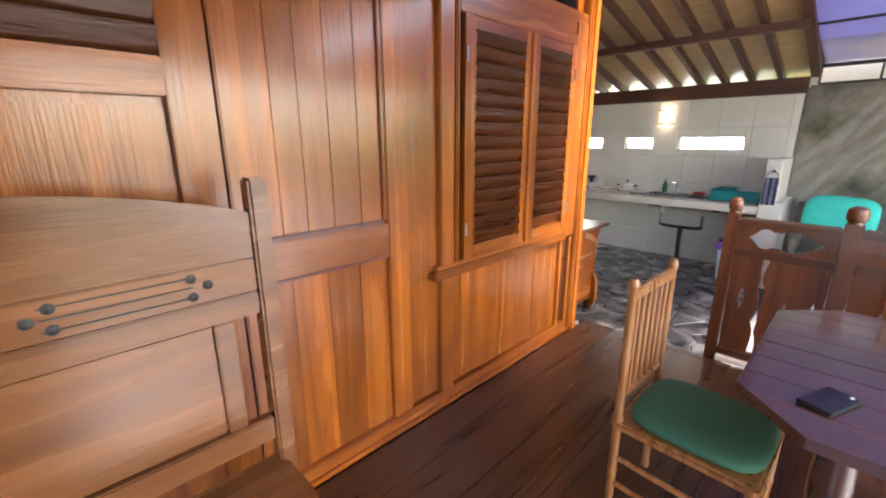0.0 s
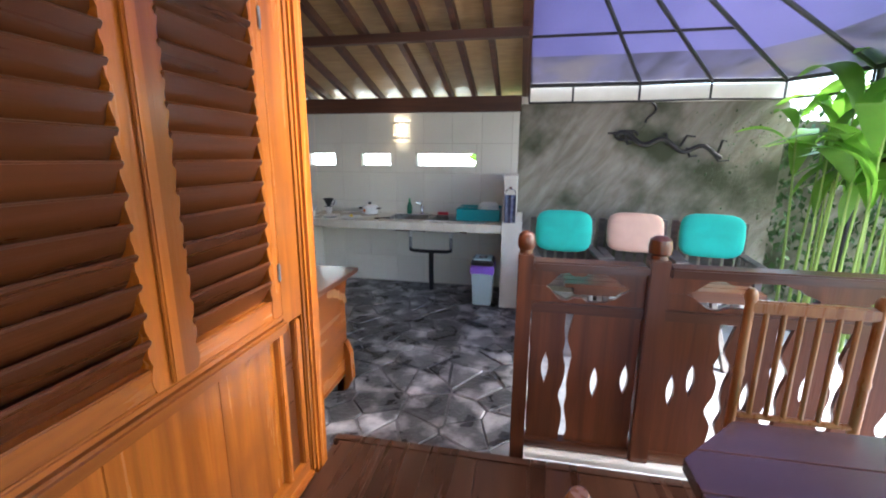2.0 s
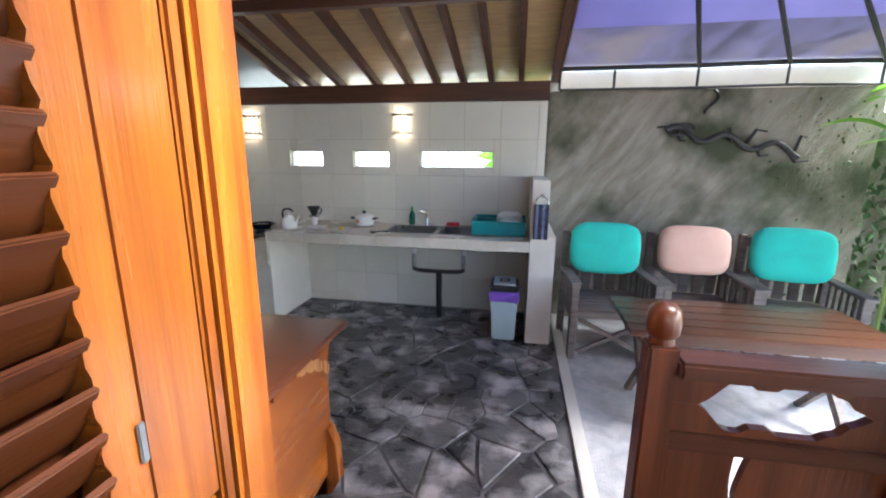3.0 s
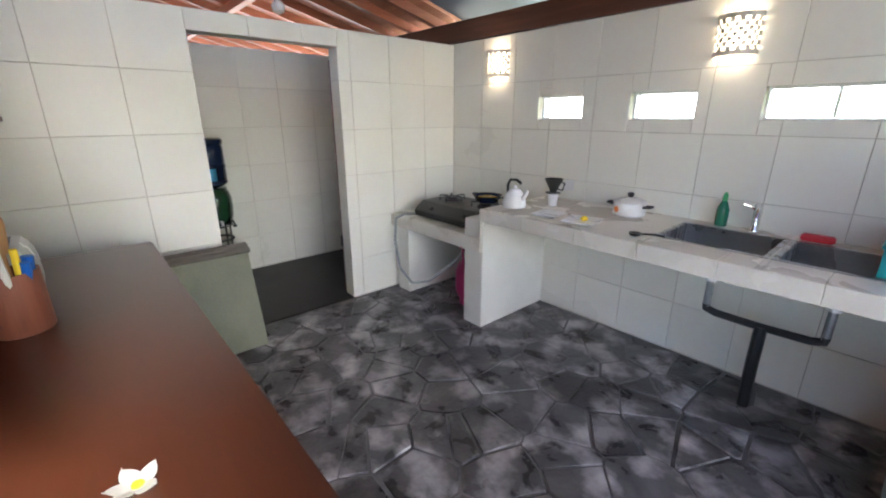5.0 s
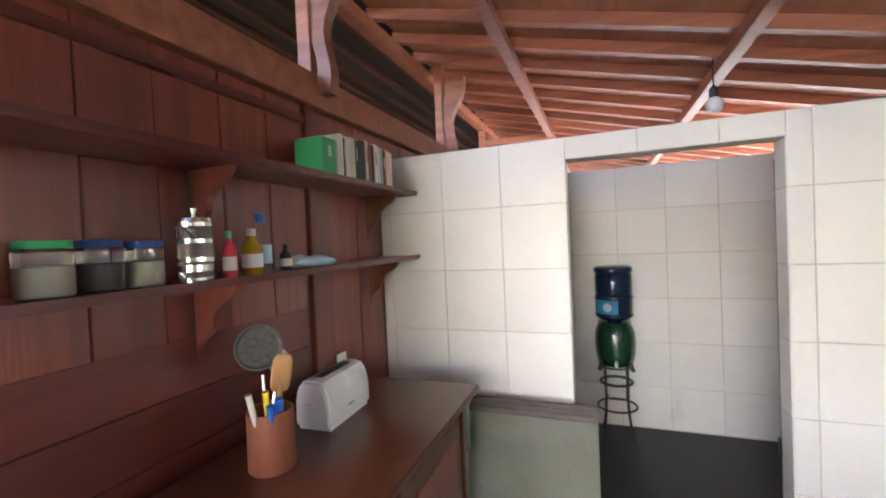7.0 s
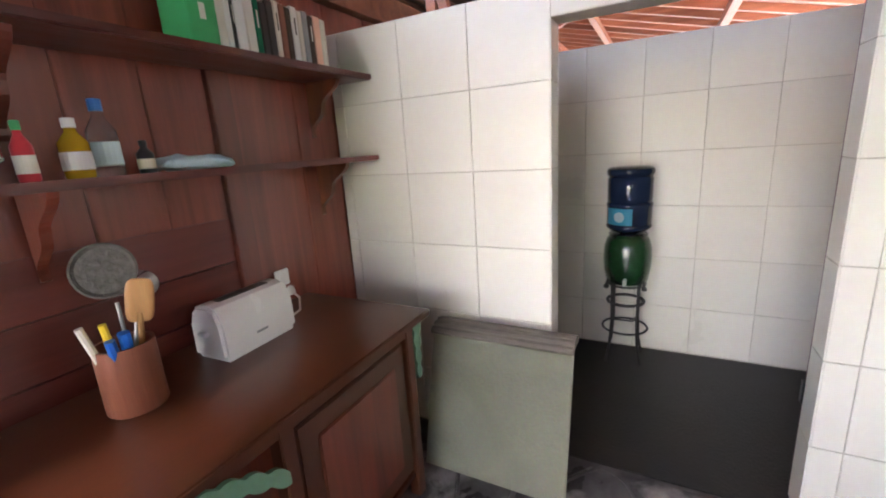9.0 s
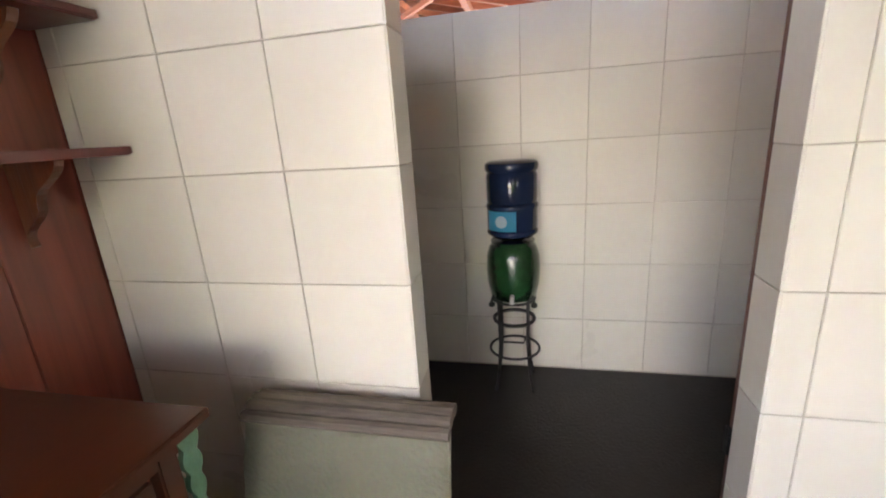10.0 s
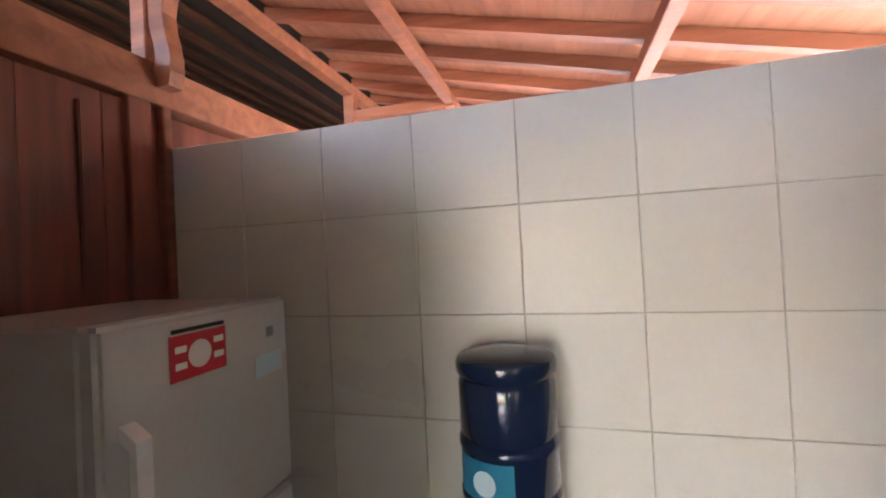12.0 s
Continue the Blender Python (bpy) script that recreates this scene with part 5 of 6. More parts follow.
# sconces: half-round pierced ceramic, open above and below
def sconce(x):
    s = thing("wall_sconce", "lit white pierced ceramic wall sconce", "wall lamp", pose(x, BY, 1.89), "kitchen wall lamps")
    bm = bmesh.new()
    n, rows = 14, 9
    for j in range(rows):
        for i in range(n):
            if (i + j) % 2 and 0 < j < rows - 1:
                continue
            vs = []
            for di, dj in ((0, 0), (1, 0), (1, 1), (0, 1)):
                a = math.pi * (i + di) / n
                vs.append(bm.verts.new((0.105 * math.cos(a), -0.095 * math.sin(a) - 0.001, 0.21 * (j + dj) / rows)))
            bm.faces.new(vs)
    bmesh.ops.remove_doubles(bm, verts=bm.verts[:], dist=0.0005)
    bmesh.ops.solidify(bm, geom=bm.faces[:], thickness=0.006)
    part("shade", bm, "ceramic", s, "pierced white ceramic shade")
    part("bulb", lathe([(0.01, 0.05), (0.022, 0.07), (0.026, 0.10), (0.018, 0.125), (0.003, 0.135)], 0, -0.045, 0, 14), "glow", s, "glowing lamp bulb", True)
    ld = bpy.data.lights.new("sconce_light", "POINT")
    ld.energy, ld.color, ld.shadow_soft_size = LAMP, (1.0, 0.80, 0.58), 0.028
    new("sconce_light", ld).location = (x, BY - 0.045, 2.075)
    ld2 = bpy.data.lights.new("sconce_light", "POINT")
    ld2.energy, ld2.color, ld2.shadow_soft_size = LAMP * 0.5, (1.0, 0.80, 0.58), 0.02
    new("sconce_light", ld2).location = (x, BY - 0.045, 1.915)


sconce(-3.43)
sconce(-1.685)
k = thing("hanging_bulb", "unlit white energy-saving bulb hanging from the roof", "lamp", pose(-4.75, 5.66, 2.40))
part("socket", lathe([(0.02, 0.10), (0.028, 0.11), (0.028, 0.16), (0.01, 0.18)], n=14), "black", k)
part("bulb", lathe([(0.012, 0.0), (0.045, 0.02), (0.055, 0.06), (0.04, 0.09), (0.022, 0.105)], n=16), "white", k, smooth=True)
part("cord", tb([(0, 0, 0.18), (0, 0, 0.43)], 0.005), "black", k)

# ---- sideboard along the wood wall ----
sb = thing("sideboard", "long red-brown wooden sideboard with green carved brackets", "sideboard")
SX0, SX1, SY0, SY1, SZ = -3.60, -1.225, WY + 0.025, 4.33, 0.91
part("top", bx(SX0, SY0, SZ - 0.032, SX1, SY1, SZ, 0.006), "top", sb)
part("apron", bx(SX0 + 0.06, SY1 - 0.085, SZ - 0.10, SX1 - 0.10, SY1 - 0.06, SZ - 0.033), "top", sb)
for x in (SX0 + 0.07, -2.85, -2.02, SX1 - 0.15):
    for y in (SY0 + 0.03, SY1 - 0.11):
        part("leg", bx(x, y, 0.0 if x in (SX0 + 0.07, SX1 - 0.15) else 0.10, x + 0.055, y + 0.055, SZ - 0.033, 0.005), "top", sb)
for a, b in ((SX0 + 0.125, -2.85), (-1.965, SX1 - 0.15)):
    part("cupboard", bx(a, SY0 + 0.04, 0.14, b, SY1 - 0.09, SZ - 0.105), "dark_v", sb)
    d = part("door", bx(a + 0.012, SY1 - 0.09, 0.16, b - 0.012, SY1 - 0.068, SZ - 0.115, 0.005), "top", sb)
    part("door_panel", bx(a + 0.09, SY1 - 0.069, 0.24, b - 0.09, SY1 - 0.060, SZ - 0.19, 0.006), "dark_v", d)
    part("knob", lathe([(0.008, 0), (0.014, 0.012), (0.01, 0.02)], n=12), "black", d, m=pose(b - 0.05, SY1 - 0.067, 0.5, -90, 0, 0))
part("back_panel", bx(-2.79, SY0 + 0.02, 0.12, -2.03, SY0 + 0.035, SZ - 0.04, 0), "dark_h", sb)
part("low_shelf", bx(SX0 + 0.07, SY0 + 0.04, 0.11, SX1 - 0.10, SY1 - 0.07, 0.139, 0.004), "top", sb)
part("end_panel", bx(SX1 - 0.094, SY0 + 0.04, 0.14, SX1 - 0.088, SY1 - 0.055, SZ - 0.035, 0.002), "teak_h", sb, "orange teak end panel")
# carved brackets
def carved_bracket(s):
    """Scrolled plate with lobed edges, from the leg out under the top."""
    us = [0.28 * i / 40 for i in range(41)]
    if s < 0:
        us = [-u for u in reversed(us)]

    def mid(u):
        return -0.028 - 0.13 * (1 - min(1.0, abs(u) / 0.28)) ** 1.6

    def lobe(u):
        return 0.020 + 0.013 * abs(math.sin(abs(u) * 46))
    return strip(us, lambda u: mid(u) - lobe(u), lambda u: mid(u) + lobe(u), "y", -0.008, 0.008)


for x, s in ((-2.80, 1), (-2.03, -1)):
    part("carved_bracket", carved_bracket(s), "green_paint", sb, "chalky green openwork bracket", m=pose(x, SY1 - 0.048, SZ - 0.065))
for x, rz in ((SX0 + 0.055, 90), (SX1 - 0.075, 90)):
    part("carved_bracket", carved_bracket(-1), "green_paint" if rz == 90 and x < -3 else "bamboo", sb, "" if x > -3 else "chalky green openwork bracket", m=pose(x, SY1 - 0.08, SZ - 0.06, 0, 0, rz))
part("end_bracket", prism([(SY0 + 0.2, SZ - 0.034), (SY1 - 0.03, SZ - 0.034), (SY1 - 0.07, SZ - 0.12), (SY1 - 0.09, SZ - 0.20), (SY1 - 0.12, SZ - 0.24), (SY1 - 0.16, SZ - 0.21), (SY0 + 0.2, SZ - 0.12)], "x", SX1 - 0.10, SX1 - 0.07), "teak_h", sb)
part("foot", prism([(-1.375, 0.0), (-1.30, 0.02), (-1.26, 0.10), (-1.27, 0.30), (-1.30, 0.38), (-1.36, 0.40), (-1.375, 0.30), (-1.32, 0.27), (-1.31, 0.12), (-1.375, 0.09)], "y", SY1 - 0.11, SY1 - 0.05), "teak_v", sb)

zs = [i / 30 for i in range(31)]
bm = prism([(-0.026 - 0.012 * abs(math.sin(u * 12)) + 0.02 * u, -0.28 * u) for u in zs] + [(0.020 + 0.012 * abs(math.sin(u * 12 + 0.8)) - 0.012 * u, -0.28 * u) for u in reversed(zs)], "y", -0.008, 0.008)
part("carved_bracket", bm, "green_paint", sb, "chalky green openwork bracket", m=pose(SX0 + 0.035, SY1 - 0.065, SZ - 0.05))

# items on the sideboard
TT = SZ + 0.001
k = tabletop("utensil_cup", "brown wooden cup holding kitchen utensils", "cup", -2.66, 3.86, TT)
k.scale = (1.12, 1.12, 1.12)
part("cup", lathe([(0.066, 0), (0.07, 0.005), (0.068, 0.18), (0.062, 0.18), (0.060, 0.01)], n=24), "brown_cup", k, smooth=True)
for name, material, pts, r in (("spoon_handle", "spoon", [(-0.02, 0.0, 0.012), (-0.055, -0.005, 0.24)], 0.008), ("knife_handle", "paper", [(0.03, 0.01, 0.012), (0.08, 0.0, 0.25)], 0.009), ("knife_handle", "petal_y", [(0.02, 0.02, 0.012), (0.045, 0.03, 0.25)], 0.009),
                             ("handle", "blue", [(0.0, 0.03, 0.012), (0.015, 0.05, 0.22)], 0.014), ("handle", "blue", [(0.02, 0.03, 0.012), (0.045, 0.045, 0.21)], 0.012), ("handle", "steel", [(0.0, -0.02, 0.012), (-0.075, -0.03, 0.29)], 0.006), ("handle", "steel", [(-0.02, -0.03, 0.012), (-0.03, -0.05, 0.27)], 0.005)):
    part(name, tb(pts, r, 8), material, k)
part("spoon_head", pillow(0.065, 0.12, 0.018), "spoon", k, "wooden spoon head", True, pose(-0.062, -0.005, 0.27, 0, -10, -30))
part("ladle_head", lathe([(0.004, 0), (0.03, 0.01), (0.042, 0.035), (0.039, 0.035), (0.004, 0.006)], n=18), "steel", k, smooth=True, m=pose(-0.082, -0.03, 0.29, 80, 0, -30))
sv = part("sieve", lathe([(0.072, -0.004), (0.072, 0.004), (0.067, 0.004), (0.045, -0.02), (0.004, -0.03)], n=26), "mesh", k, "round steel wire sieve", True, pose(-0.02, -0.05, 0.36, -80, 0, -33))
k = tabletop("toaster", "white plastic two-slot toaster", "toaster", -3.08, 3.82, TT, 2)
tp = prism([(-0.085, 0.012), (0.085, 0.012), (0.082, 0.13), (0.06, 0.19), (0.035, 0.205), (-0.035, 0.205), (-0.06, 0.19), (-0.082, 0.13)], "x", -0.165, 0.165)
bmesh.ops.bevel(tp, geom=tp.edges[:], offset=0.012, segments=2, affect="EDGES")
part("body", tp, "white", k, smooth=True)
part("slot", bx(-0.11, -0.022, 0.2035, 0.11, 0.022, 0.2065, 0.001), "black", k, "dark bread slot")
part("lever", bx(0.165, -0.02, 0.10, 0.19, 0.02, 0.115, 0.004), "white", k)
part("foot_bar", bx(-0.15, -0.075, 0, 0.15, 0.075, 0.013, 0.002), "white_matte", k)
part("badge", bx(-0.02, 0.0845, 0.06, 0.03, 0.0865, 0.068, 0), "metal_grey", k)
k = tabletop("extension_lead", "white toaster cord with its plug", "cord", 0, 0, 0)
part("cord", tb([(-3.24, 3.75, SZ + 0.006), (-3.30, 3.80, SZ + 0.008), (-3.36, 3.80, SZ + 0.02), (-3.42, 3.74, SZ + 0.05), (-3.42, 3.70, SZ + 0.075)], 0.005), "white_matte", k)
part("plug", lathe([(0.014, 0), (0.018, 0.01), (0.018, 0.035), (0.008, 0.045)], n=12), "white_matte", k, m=pose(-3.42, 3.70, SZ + 0.06, 20, 0, 0))

# ---- shelves ----
def wall_shelf(z, label):
    s = thing("wall_shelf", label, "shelf", None, "shelves over the sideboard")
    part("board", bx(-3.985, WY + 0.002, z - 0.024, -1.35, 3.855, z, 0.004), "dark_h", s)
    part("edge_lip", bx(-3.985, 3.856, z - 0.02, -1.35, 3.862, z + 0.004, 0.002), "dark_h", s)
    zz = [i / 16 for i in range(17)]
    for x in (-3.80, -2.62, -1.6):
        br = prism([(WY + 0.02, z - 0.026)] + [(WY + 0.02 + 0.20 * (1 - u) ** 1.3 + 0.014 * math.sin(u * 13), z - 0.026 - 0.26 * u) for u in zz] + [(WY + 0.02, z - 0.29)], "x", x - 0.014, x + 0.014)
        part("bracket", br, "dark_v" if x != -3.80 else "fence", s)
    return s


S1, S2 = 1.572, 1.972
wall_shelf(S1, "dark red-brown wall shelf holding jars and bottles")
wall_shelf(S2, "dark red-brown wall shelf holding a row of books")


def jar(x, y, r, h, lid, fill, label):
    j = tabletop("jar", label, "jar", x, y, S1 + 0.001, 0, "jars on the shelf")
    part("glass", lathe([(r * 0.92, 0), (r, 0.008), (r, h * 0.8), (r * 0.85, h * 0.86), (r * 0.85, h * 0.88)], n=20), "glass", j, smooth=True)
    part("contents", lathe([(r * 0.86, 0.004), (r * 0.93, 0.01), (r * 0.93, h * 0.55), (0.01, h * 0.58)], n=20), fill, j, smooth=True)
    part("lid", lathe([(r * 0.95, h * 0.86), (r * 0.97, h * 0.87), (r * 0.97, h), (r * 0.9, h * 1.01)], n=20), lid, j, smooth=True)


jar(-1.87, 3.75, 0.05, 0.125, "navy", "cream", "glass jar of pale powder with a dark lid")
jar(-1.99, 3.77, 0.04, 0.165, "navy", "white_matte", "tall glass jar with a dark blue lid")
jar(-2.12, 3.75, 0.055, 0.13, "green", "cream", "wide glass jar with a green lid")
jar(-2.24, 3.74, 0.05, 0.13, "navy", "dark_food", "glass jar of coffee with a blue lid")
jar(-2.345, 3.75, 0.047, 0.125, "navy", "cream", "glass jar of cream powder with a blue lid")
k = tabletop("french_press", "glass and chrome coffee press on the shelf", "coffee press", -2.47, 3.79, S1 + 0.001, 20)
part("beaker", lathe([(0.045, 0.01), (0.048, 0.012), (0.048, 0.17), (0.05, 0.175)], n=22), "glass", k, smooth=True)
for z in (0.0, 0.06, 0.115, 0.165):
    part("band", lathe([(0.050, z), (0.051, z), (0.051, z + 0.012), (0.050, z + 0.012)], n=22), "chrome", k, smooth=True)
part("plunger", lathe([(0.045, 0.03), (0.045, 0.05)], n=20), "chrome", k)
part("lid", lathe([(0.052, 0.178), (0.05, 0.19), (0.02, 0.20), (0.006, 0.205), (0.012, 0.22), (0.006, 0.23)], n=20), "chrome", k, smooth=True)
part("handle", tb([(-0.048, 0, 0.15), (-0.085, 0, 0.14), (-0.09, 0, 0.06), (-0.048, 0, 0.04)], 0.007), "chrome", k)


def shelf_bottle(x, y, r, h, body, cap, label, tag=None):
    b = tabletop("bottle", label, "bottle", x, y, S1 + 0.001, 0, "bottles on the shelf")
    part("body", lathe([(r * 0.9, 0), (r, 0.008), (r, h * 0.6), (r * 0.4, h * 0.78), (r * 0.38, h * 0.85)], n=18), body, b, smooth=True)
    part("cap", lathe([(r * 0.45, h * 0.85), (r * 0.45, h), (r * 0.3, h * 1.01)], n=12), cap, b)
    if tag:
        part("label_band", lathe([(r * 1.01, h * 0.15), (r * 1.02, h * 0.15), (r * 1.02, h * 0.45), (r * 1.01, h * 0.45)], n=18), tag, b)


shelf_bottle(-2.585, 3.80, 0.022, 0.15, "red", "green", "small red sauce bottle with a green cap", "petal")
shelf_bottle(-2.70, 3.78, 0.035, 0.16, "oil", "white_matte", "yellow oil bottle with a white spray head", "white_matte")
shelf_bottle(-2.795, 3.73, 0.038, 0.22, "glass", "blue", "clear plastic bottle with a blue cap", "label_pale")
shelf_bottle(-2.88, 3.77, 0.024, 0.10, "black", "black", "small dark bottle with a pale label", "cream")
k = tabletop("cloth_bundle", "crumpled grey plastic bag on the shelf", "bag", -3.04, 3.76, S1 + 0.001)
bg = pillow(0.26, 0.12, 0.05)
bmesh.ops.rotate(bg, verts=bg.verts[:], cent=(0, 0, 0), matrix=Matrix.Rotation(radians(90), 3, "X"))
for v in bg.verts:
    v.co += noise.noise_vector(v.co * 20) * 0.018
    v.co.z = max(0.0, v.co.z + 0.022)
part("bag", bg, "label_pale", k)

bx_pos = -3.07
for i, (w, h, material, label) in enumerate([(0.105, 0.165, "green", "thick green book"), (0.03, 0.195, "paper", "cream book"), (0.022, 0.205, "white_matte", "white book"), (0.014, 0.19, "black", "thin black book"), (0.04, 0.20, "white_matte", "white book"), (0.04, 0.205, "paper", "cream book"), (0.025, 0.20, "green_glass", "dark green book"),
                                             (0.03, 0.195, "black", "black book"), (0.035, 0.21, "black", "black book"), (0.025, 0.215, "paper", "cream book"), (0.03, 0.21, "brown_cup", "brown book"), (0.028, 0.205, "dark_food", "dark brown book"), (0.032, 0.215, "white_matte", "white book"), (0.025, 0.205, "paper", "cream book"),
                                             (0.03, 0.21, "metal_grey", "grey book"), (0.03, 0.20, "dark_food", "dark book"), (0.04, 0.205, "peach", "pink book"), (0.03, 0.20, "paper", "cream book")]):
    k = thing("book", label + " standing on the upper shelf", "book", pose(bx_pos, WY + 0.10, S2 + 0.001), "books on the shelf")
    part("cover", bx(-w, 0, 0, 0, 0.15, h, 0.003), material, k)
    part("pages", bx(-w + 0.003, 0.004, h - 0.001, -0.003, 0.145, h + 0.0015, 0), "paper", k)
    if i % 3 == 0:
        part("spine_print", bx(-w * 0.6, 0.1495, h * 0.5, -w * 0.4, 0.1512, h * 0.8, 0), "paper" if material in ("black", "dark_food", "green", "green_glass", "brown_cup") else "dark_food", k)
    bx_pos -= w + 0.002

# ---- folded camp bed leaning at the doorway wall ----
k = thing("folded_bed", "folded grey-green canvas camp bed leaning on the wall", "folding bed")
cf = bmesh.new()
n = 22
rows = []
for i in range(n + 1):
    u = i / n
    row = []
    for j in range(n + 1):
        y = 4.20 + 0.685 * j / n
        fold = noise.noise((y * 5 + u * 3, u * 4 - y * 3, 3.0)) * 0.016 + noise.noise((y * 14, u * 11, 7.0)) * 0.006
        row.append(cf.verts.new((-3.660 - 0.18 * u + fold * min(1.0, 5 * u, 6 * (1 - u) + 0.15), y, 0.02 + 0.64 * u)))
    rows.append(row)
for a, b in zip(rows, rows[1:]):
    for j in range(n):
        cf.faces.new((a[j], a[j + 1], b[j + 1], b[j]))
bmesh.ops.solidify(cf, geom=cf.faces[:], thickness=0.012)
part("canvas_front", cf, "canvas", k, smooth=True)
part("canvas_back", prism([(-3.76, 0.02), (-3.725, 0.02), (-3.915, 0.67), (-3.95, 0.67)], "y", 4.19, 4.875, 0.004), "canvas", k)
part("side_seam", prism([(-3.72, 0.0), (-3.69, 0.0), (-3.87, 0.66), (-3.90, 0.66)], "y", 4.86, 4.895, 0.004), "canvas", k)
for i, (x, z) in enumerate(((-3.955, 0.69), (-3.92, 0.70), (-3.885, 0.695), (-3.85, 0.68))):
    part("folded_edge", tb([(x, 4.19, z), (x + 0.006, 4.45, z + 0.004), (x - 0.004, 4.7, z - 0.002), (x, 4.90, z)], 0.021, 8), "canvas_edge", k, smooth=True)

# ======== things: back room ========
k = thing("refrigerator", "aged white two-door refrigerator with stickers", "refrigerator")
FA, FB, F0, F1 = -5.17, -4.57, 3.66, 4.30
part("body", bx(FA, F0, 0.03, FB, F1 - 0.05, 1.57, 0.01), "fridge", k)
for z0, z1 in ((0.05, 0.965), (0.975, 1.57)):
    d = part("door", bx(FA, F1 - 0.048, z0, FB, F1, z1, 0.012), "fridge", k)
    h0, h1 = (0.62, 0.94) if z0 < 0.5 else (1.0, 1.36)
    part("handle", prism([(F1, h0), (F1 + 0.045, h0 + 0.03), (F1 + 0.045, h1 - 0.03), (F1, h1), (F1, h1 - 0.03), (F1 + 0.025, h1 - 0.05), (F1 + 0.025, h0 + 0.05), (F1, h0 + 0.03)], "x", FB - 0.075, FB - 0.04), "white", d, "white plastic door handle")
for x in (FA + 0.05, FB - 0.05):
    for y in (F0 + 0.05, F1 - 0.1):
        part("foot", lathe([(0.02, 0), (0.02, 0.03)], x, y, 0, 10), "black", k)
SX = FB - 0.16
part("sticker", bx(SX - 0.17, F1 + 0.0005, 1.41, SX, F1 + 0.002, 1.52, 0), "red", k, "red and white sticker")
part("sticker_mark", lathe([(0.035, 0), (0.035, 0.001)], n=18), "white", k, m=pose(SX - 0.085, F1 + 0.0025, 1.465, -90, 0, 0))
for x, z in ((SX - 0.03, 1.485), (SX - 0.03, 1.445), (SX - 0.145, 1.49), (SX - 0.145, 1.45)):
    part("sticker_mark", bx(x - 0.016, F1 + 0.0022, z - 0.008, x + 0.016, F1 + 0.003, z + 0.008, 0), "petal", k)
part("sticker_mark", bx(SX - 0.165, F1 + 0.0022, 1.525, SX - 0.005, F1 + 0.003, 1.535, 0), "black", k)
part("sticker", bx(-5.13, F1 + 0.0005, 1.34, -5.01, F1 + 0.002, 1.405, 0), "label_pale", k, "pale blue oval sticker")
part("sticker_mark", bx(-5.095, F1 + 0.0005, 1.455, -5.065, F1 + 0.002, 1.485, 0), "metal_grey", k)

JX, JY = -5.20, 5.02
k = thing("dispenser_stand", "black wrought iron stand for the water pot", "stand", pose(JX, JY, 0))
for i in range(4):
    a = math.pi / 4 + i * math.pi / 2
    c_, s_ = math.cos(a), math.sin(a)
    part("leg", tb([(0.16 * c_, 0.16 * s_, 0.0), (0.13 * c_, 0.13 * s_, 0.12), (0.115 * c_, 0.115 * s_, 0.3), (0.12 * c_, 0.12 * s_, 0.58), (0.16 * c_, 0.16 * s_, 0.625), (0.17 * c_, 0.17 * s_, 0.59)], 0.009, 8), "iron", k)
    part("knob", lathe([(0.004, -0.016), (0.018, -0.008), (0.018, 0.008), (0.004, 0.016)], 0.17 * c_, 0.17 * s_, 0.575, 10), "iron", k)
for r, z in ((0.15, 0.24), (0.125, 0.575), (0.12, 0.44)):
    part("ring", tb([(r * math.cos(i * math.pi / 12), r * math.sin(i * math.pi / 12), z) for i in range(25)], 0.008 if z != 0.44 else 0.011, 8), "iron", k)
part("scroll", tb([(0.10, -0.07, 0.36), (0.11, -0.06, 0.33), (0.11, 0.06, 0.33), (0.10, 0.07, 0.36)], 0.006), "iron", k)
k = thing("water_pot", "dark green glazed ceramic water pot with a tap", "water pot", pose(JX, JY, 0.585))
part("pot", lathe([(0.115, 0), (0.135, 0.02), (0.150, 0.09), (0.156, 0.18), (0.152, 0.26), (0.135, 0.315), (0.122, 0.33), (0.126, 0.35), (0.10, 0.35)], n=32), "glaze_green", k, smooth=True)
part("tap", tb([(0.13, -0.0, 0.05), (0.18, -0.0, 0.05), (0.19, 0.0, 0.02)], 0.013, 8), "white", k, "small white tap")
part("spot", lathe([(0.018, 0), (0.018, 0.003)], n=12), "label_pale", k, m=pose(0.138, -0.045, 0.16, 0, 80, -18))
k = thing("water_bottle", "dark blue upturned water bottle on the pot", "water bottle", pose(JX, JY, 0.936))
prof = [(0.03, -0.04), (0.05, 0.0), (0.12, 0.025)]
prof += [(0.138, 0.04), (0.145, 0.05), (0.145, 0.062), (0.137, 0.072), (0.142, 0.08), (0.142, 0.185), (0.146, 0.195), (0.146, 0.21), (0.136, 0.222),
         (0.141, 0.235), (0.141, 0.375), (0.134, 0.388)]
prof += [(0.145, 0.40), (0.148, 0.425), (0.143, 0.44), (0.125, 0.449), (0.06, 0.453), (0.01, 0.454)]
part("bottle", lathe(prof, n=36), "bottle_blue", k, smooth=True)
lb = bmesh.new()
n = 10
vv = []
for i in range(n + 1):
    a = radians(-52 + 72 * i / n) - 0.15
    vv.append([lb.verts.new((0.1445 * math.cos(a), 0.1445 * math.sin(a), z)) for z in (0.075, 0.185)])
for a, b in zip(vv, vv[1:]):
    lb.faces.new((a[0], b[0], b[1], a[1]))
bmesh.ops.solidify(lb, geom=lb.faces[:], thickness=0.001)
part("label", lb, "label_blue", k, "cyan paper label")
part("label_mark", lathe([(0.034, 0), (0.034, 0.002)], n=16), "label_pale", k, m=pose(0.140, -0.052, 0.13, 0, 90, -20))
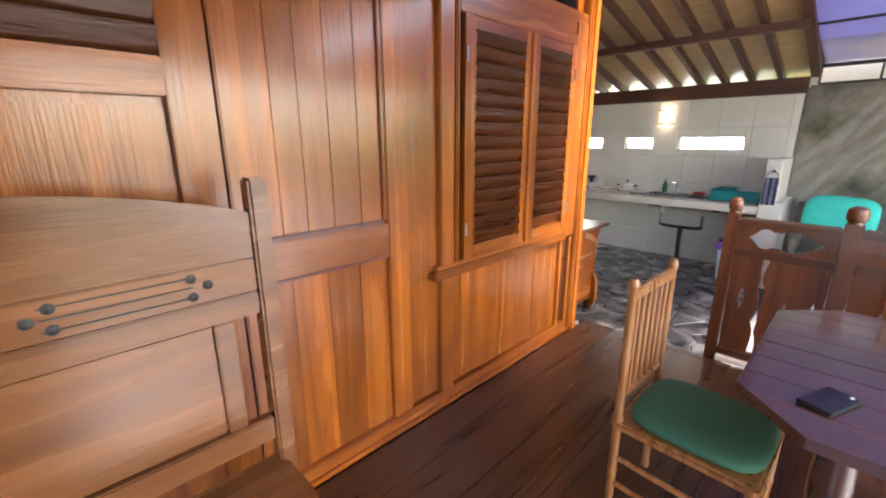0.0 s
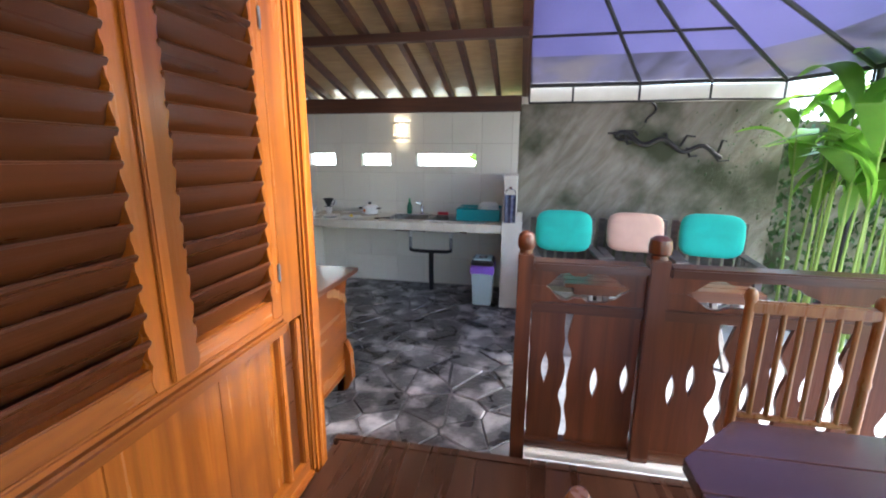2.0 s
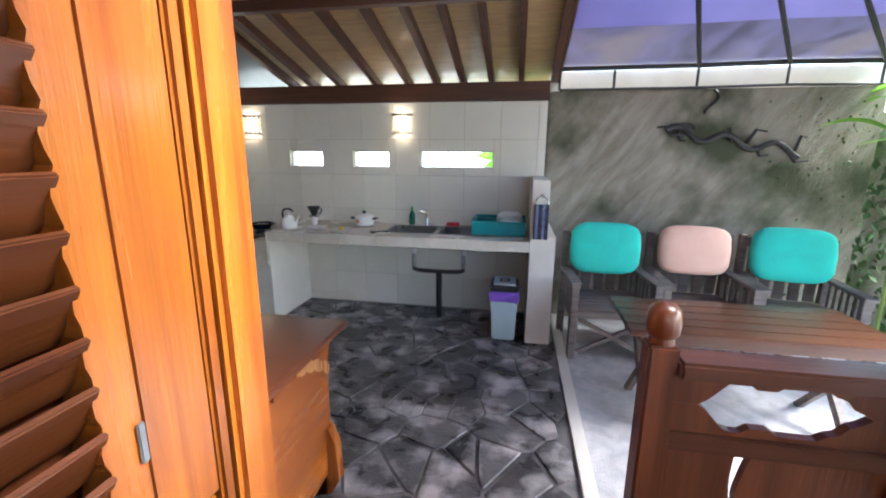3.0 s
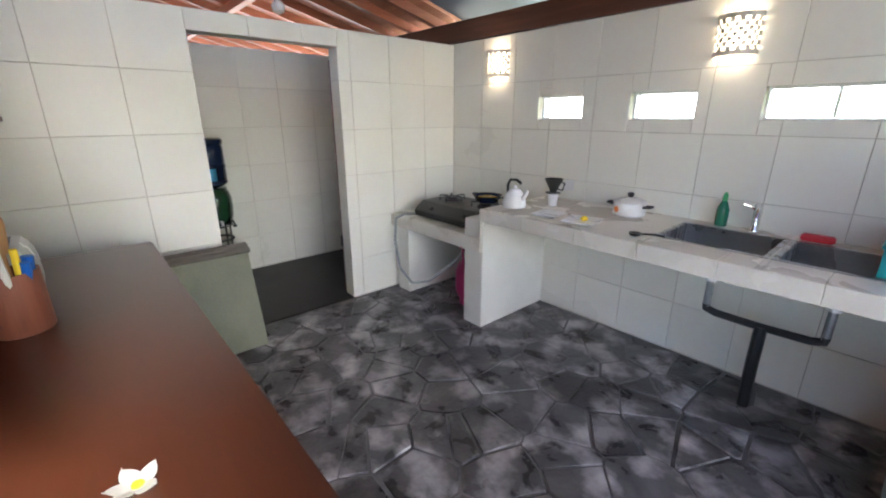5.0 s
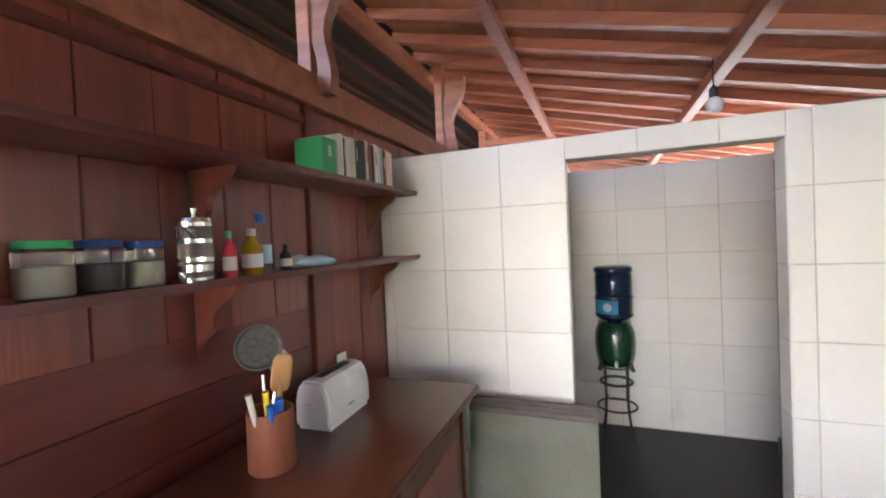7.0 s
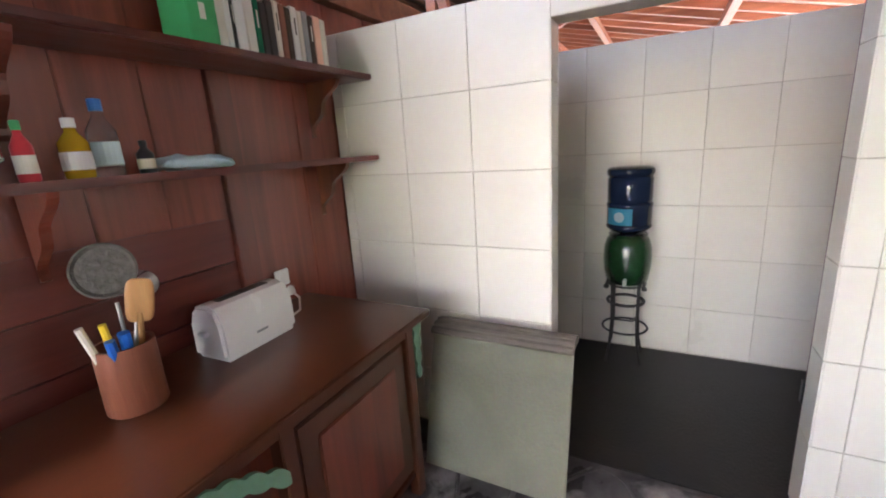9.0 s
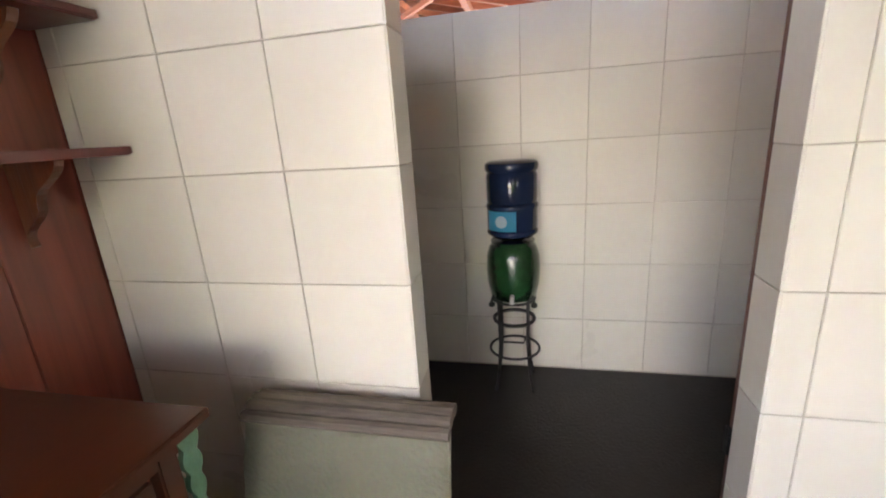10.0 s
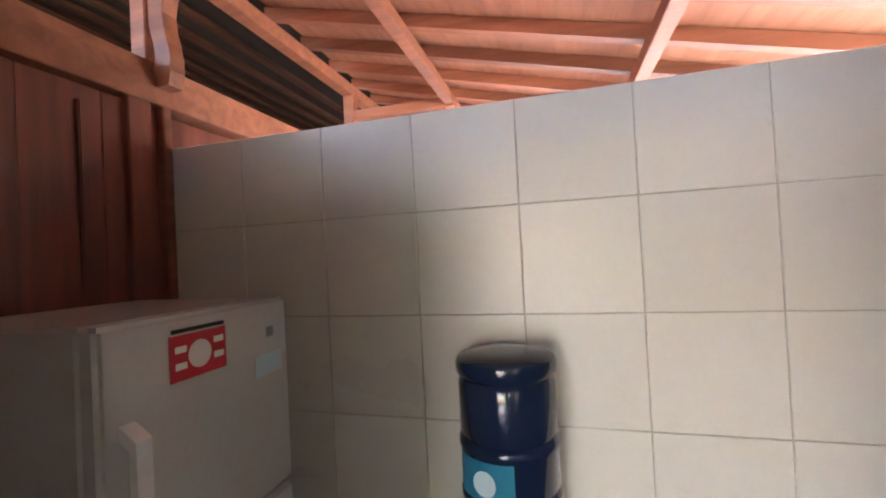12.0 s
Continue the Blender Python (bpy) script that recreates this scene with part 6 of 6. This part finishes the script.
k = thing("door_post", "narrow dark wooden door post inside the doorway", "door post")
part("post", bx(-4.185, 5.785, 0.0, -4.145, 5.82, 2.0, 0.006), "dark_v", k)
part("hinge", bx(-4.18, 5.772, 0.45, -4.15, 5.784, 0.55, 0.002), "black", k)

# ======== pieces of the floors ========
for k in range(15):
    x0 = HX_ + 0.04 + 0.243 * k
    part("plank", bx(x0 + 0.001, -3, 0.166, min(x0 + 0.242, 2.6), DEDGE - 0.03, 0.2 - random.uniform(0, 0.0015), 0.003), "deck", deck)
part("nosing", bx(HX_ + 0.0, DEDGE - 0.03, 0.13, 2.6, DEDGE + 0.03, 0.199, 0.008), "deck", deck)
part("riser", bx(HX_ + 0.0, DEDGE - 0.03, -0.1, 2.6, DEDGE + 0.005, 0.129, 0), "deck", deck)


def flagstones(x0, x1, y0, y1, size):
    """Irregular paving: cells round jittered seeds, each a bevelled slab."""
    nx, ny = round((x1 - x0) / size), round((y1 - y0) / size)
    dx, dy = (x1 - x0) / nx, (y1 - y0) / ny
    seeds = {(i, j): (x0 + (i + 0.5 + random.uniform(-0.49, 0.49)) * dx, y0 + (j + 0.5 + random.uniform(-0.49, 0.49)) * dy) for i in range(-2, nx + 2) for j in range(-2, ny + 2)}
    for i in range(nx):
        for j in range(ny):
            sx, sy = seeds[i, j]
            poly = [(sx - 1, sy - 1), (sx + 1, sy - 1), (sx + 1, sy + 1), (sx - 1, sy + 1)]
            planes = [((ox + sx) / 2, (oy + sy) / 2, ox - sx, oy - sy) for (a, b), (ox, oy) in seeds.items() if (a, b) != (i, j) and abs(a - i) < 3 and abs(b - j) < 3]
            planes += [(x0, 0, -1, 0), (x1, 0, 1, 0), (0, y0, 0, -1), (0, y1, 0, 1)]
            gap = random.uniform(0.003, 0.014)
            for px, py, nx_, ny_ in planes:
                L = math.hypot(nx_, ny_)
                nx_, ny_ = nx_ / L, ny_ / L
                out = []
                for (ax, ay), (bx_, by_) in zip(poly, poly[1:] + poly[:1]):
                    da = (ax - px) * nx_ + (ay - py) * ny_ + gap
                    db = (bx_ - px) * nx_ + (by_ - py) * ny_ + gap
                    if da <= 0:
                        out.append((ax, ay))
                    if da * db < 0:
                        f = da / (da - db)
                        out.append((ax + f * (bx_ - ax), ay + f * (by_ - ay)))
                poly = out
                if len(poly) < 3:
                    break
            if len(poly) < 3:
                continue
            bm = bmesh.new()
            h = random.uniform(-0.003, 0.002)
            rows = []
            for inset, z in ((0.0, -0.018), (0.0, h - 0.004), (0.03, h)):
                rows.append([bm.verts.new((x + (sx - x) * inset, y + (sy - y) * inset, z + random.uniform(-0.0015, 0.0015))) for x, y in poly])
            m = len(poly)
            for a, b in zip(rows, rows[1:]):
                for q in range(m):
                    bm.faces.new((a[q], a[(q + 1) % m], b[(q + 1) % m], b[q]))
            bm.faces.new(rows[-1])
            part("flagstone", bm, "stone", floor)


flagstones(-3.99, -0.07, 3.56, 6.99, 0.27)
# plain slab in the shade-dark colour, in place of flagstones
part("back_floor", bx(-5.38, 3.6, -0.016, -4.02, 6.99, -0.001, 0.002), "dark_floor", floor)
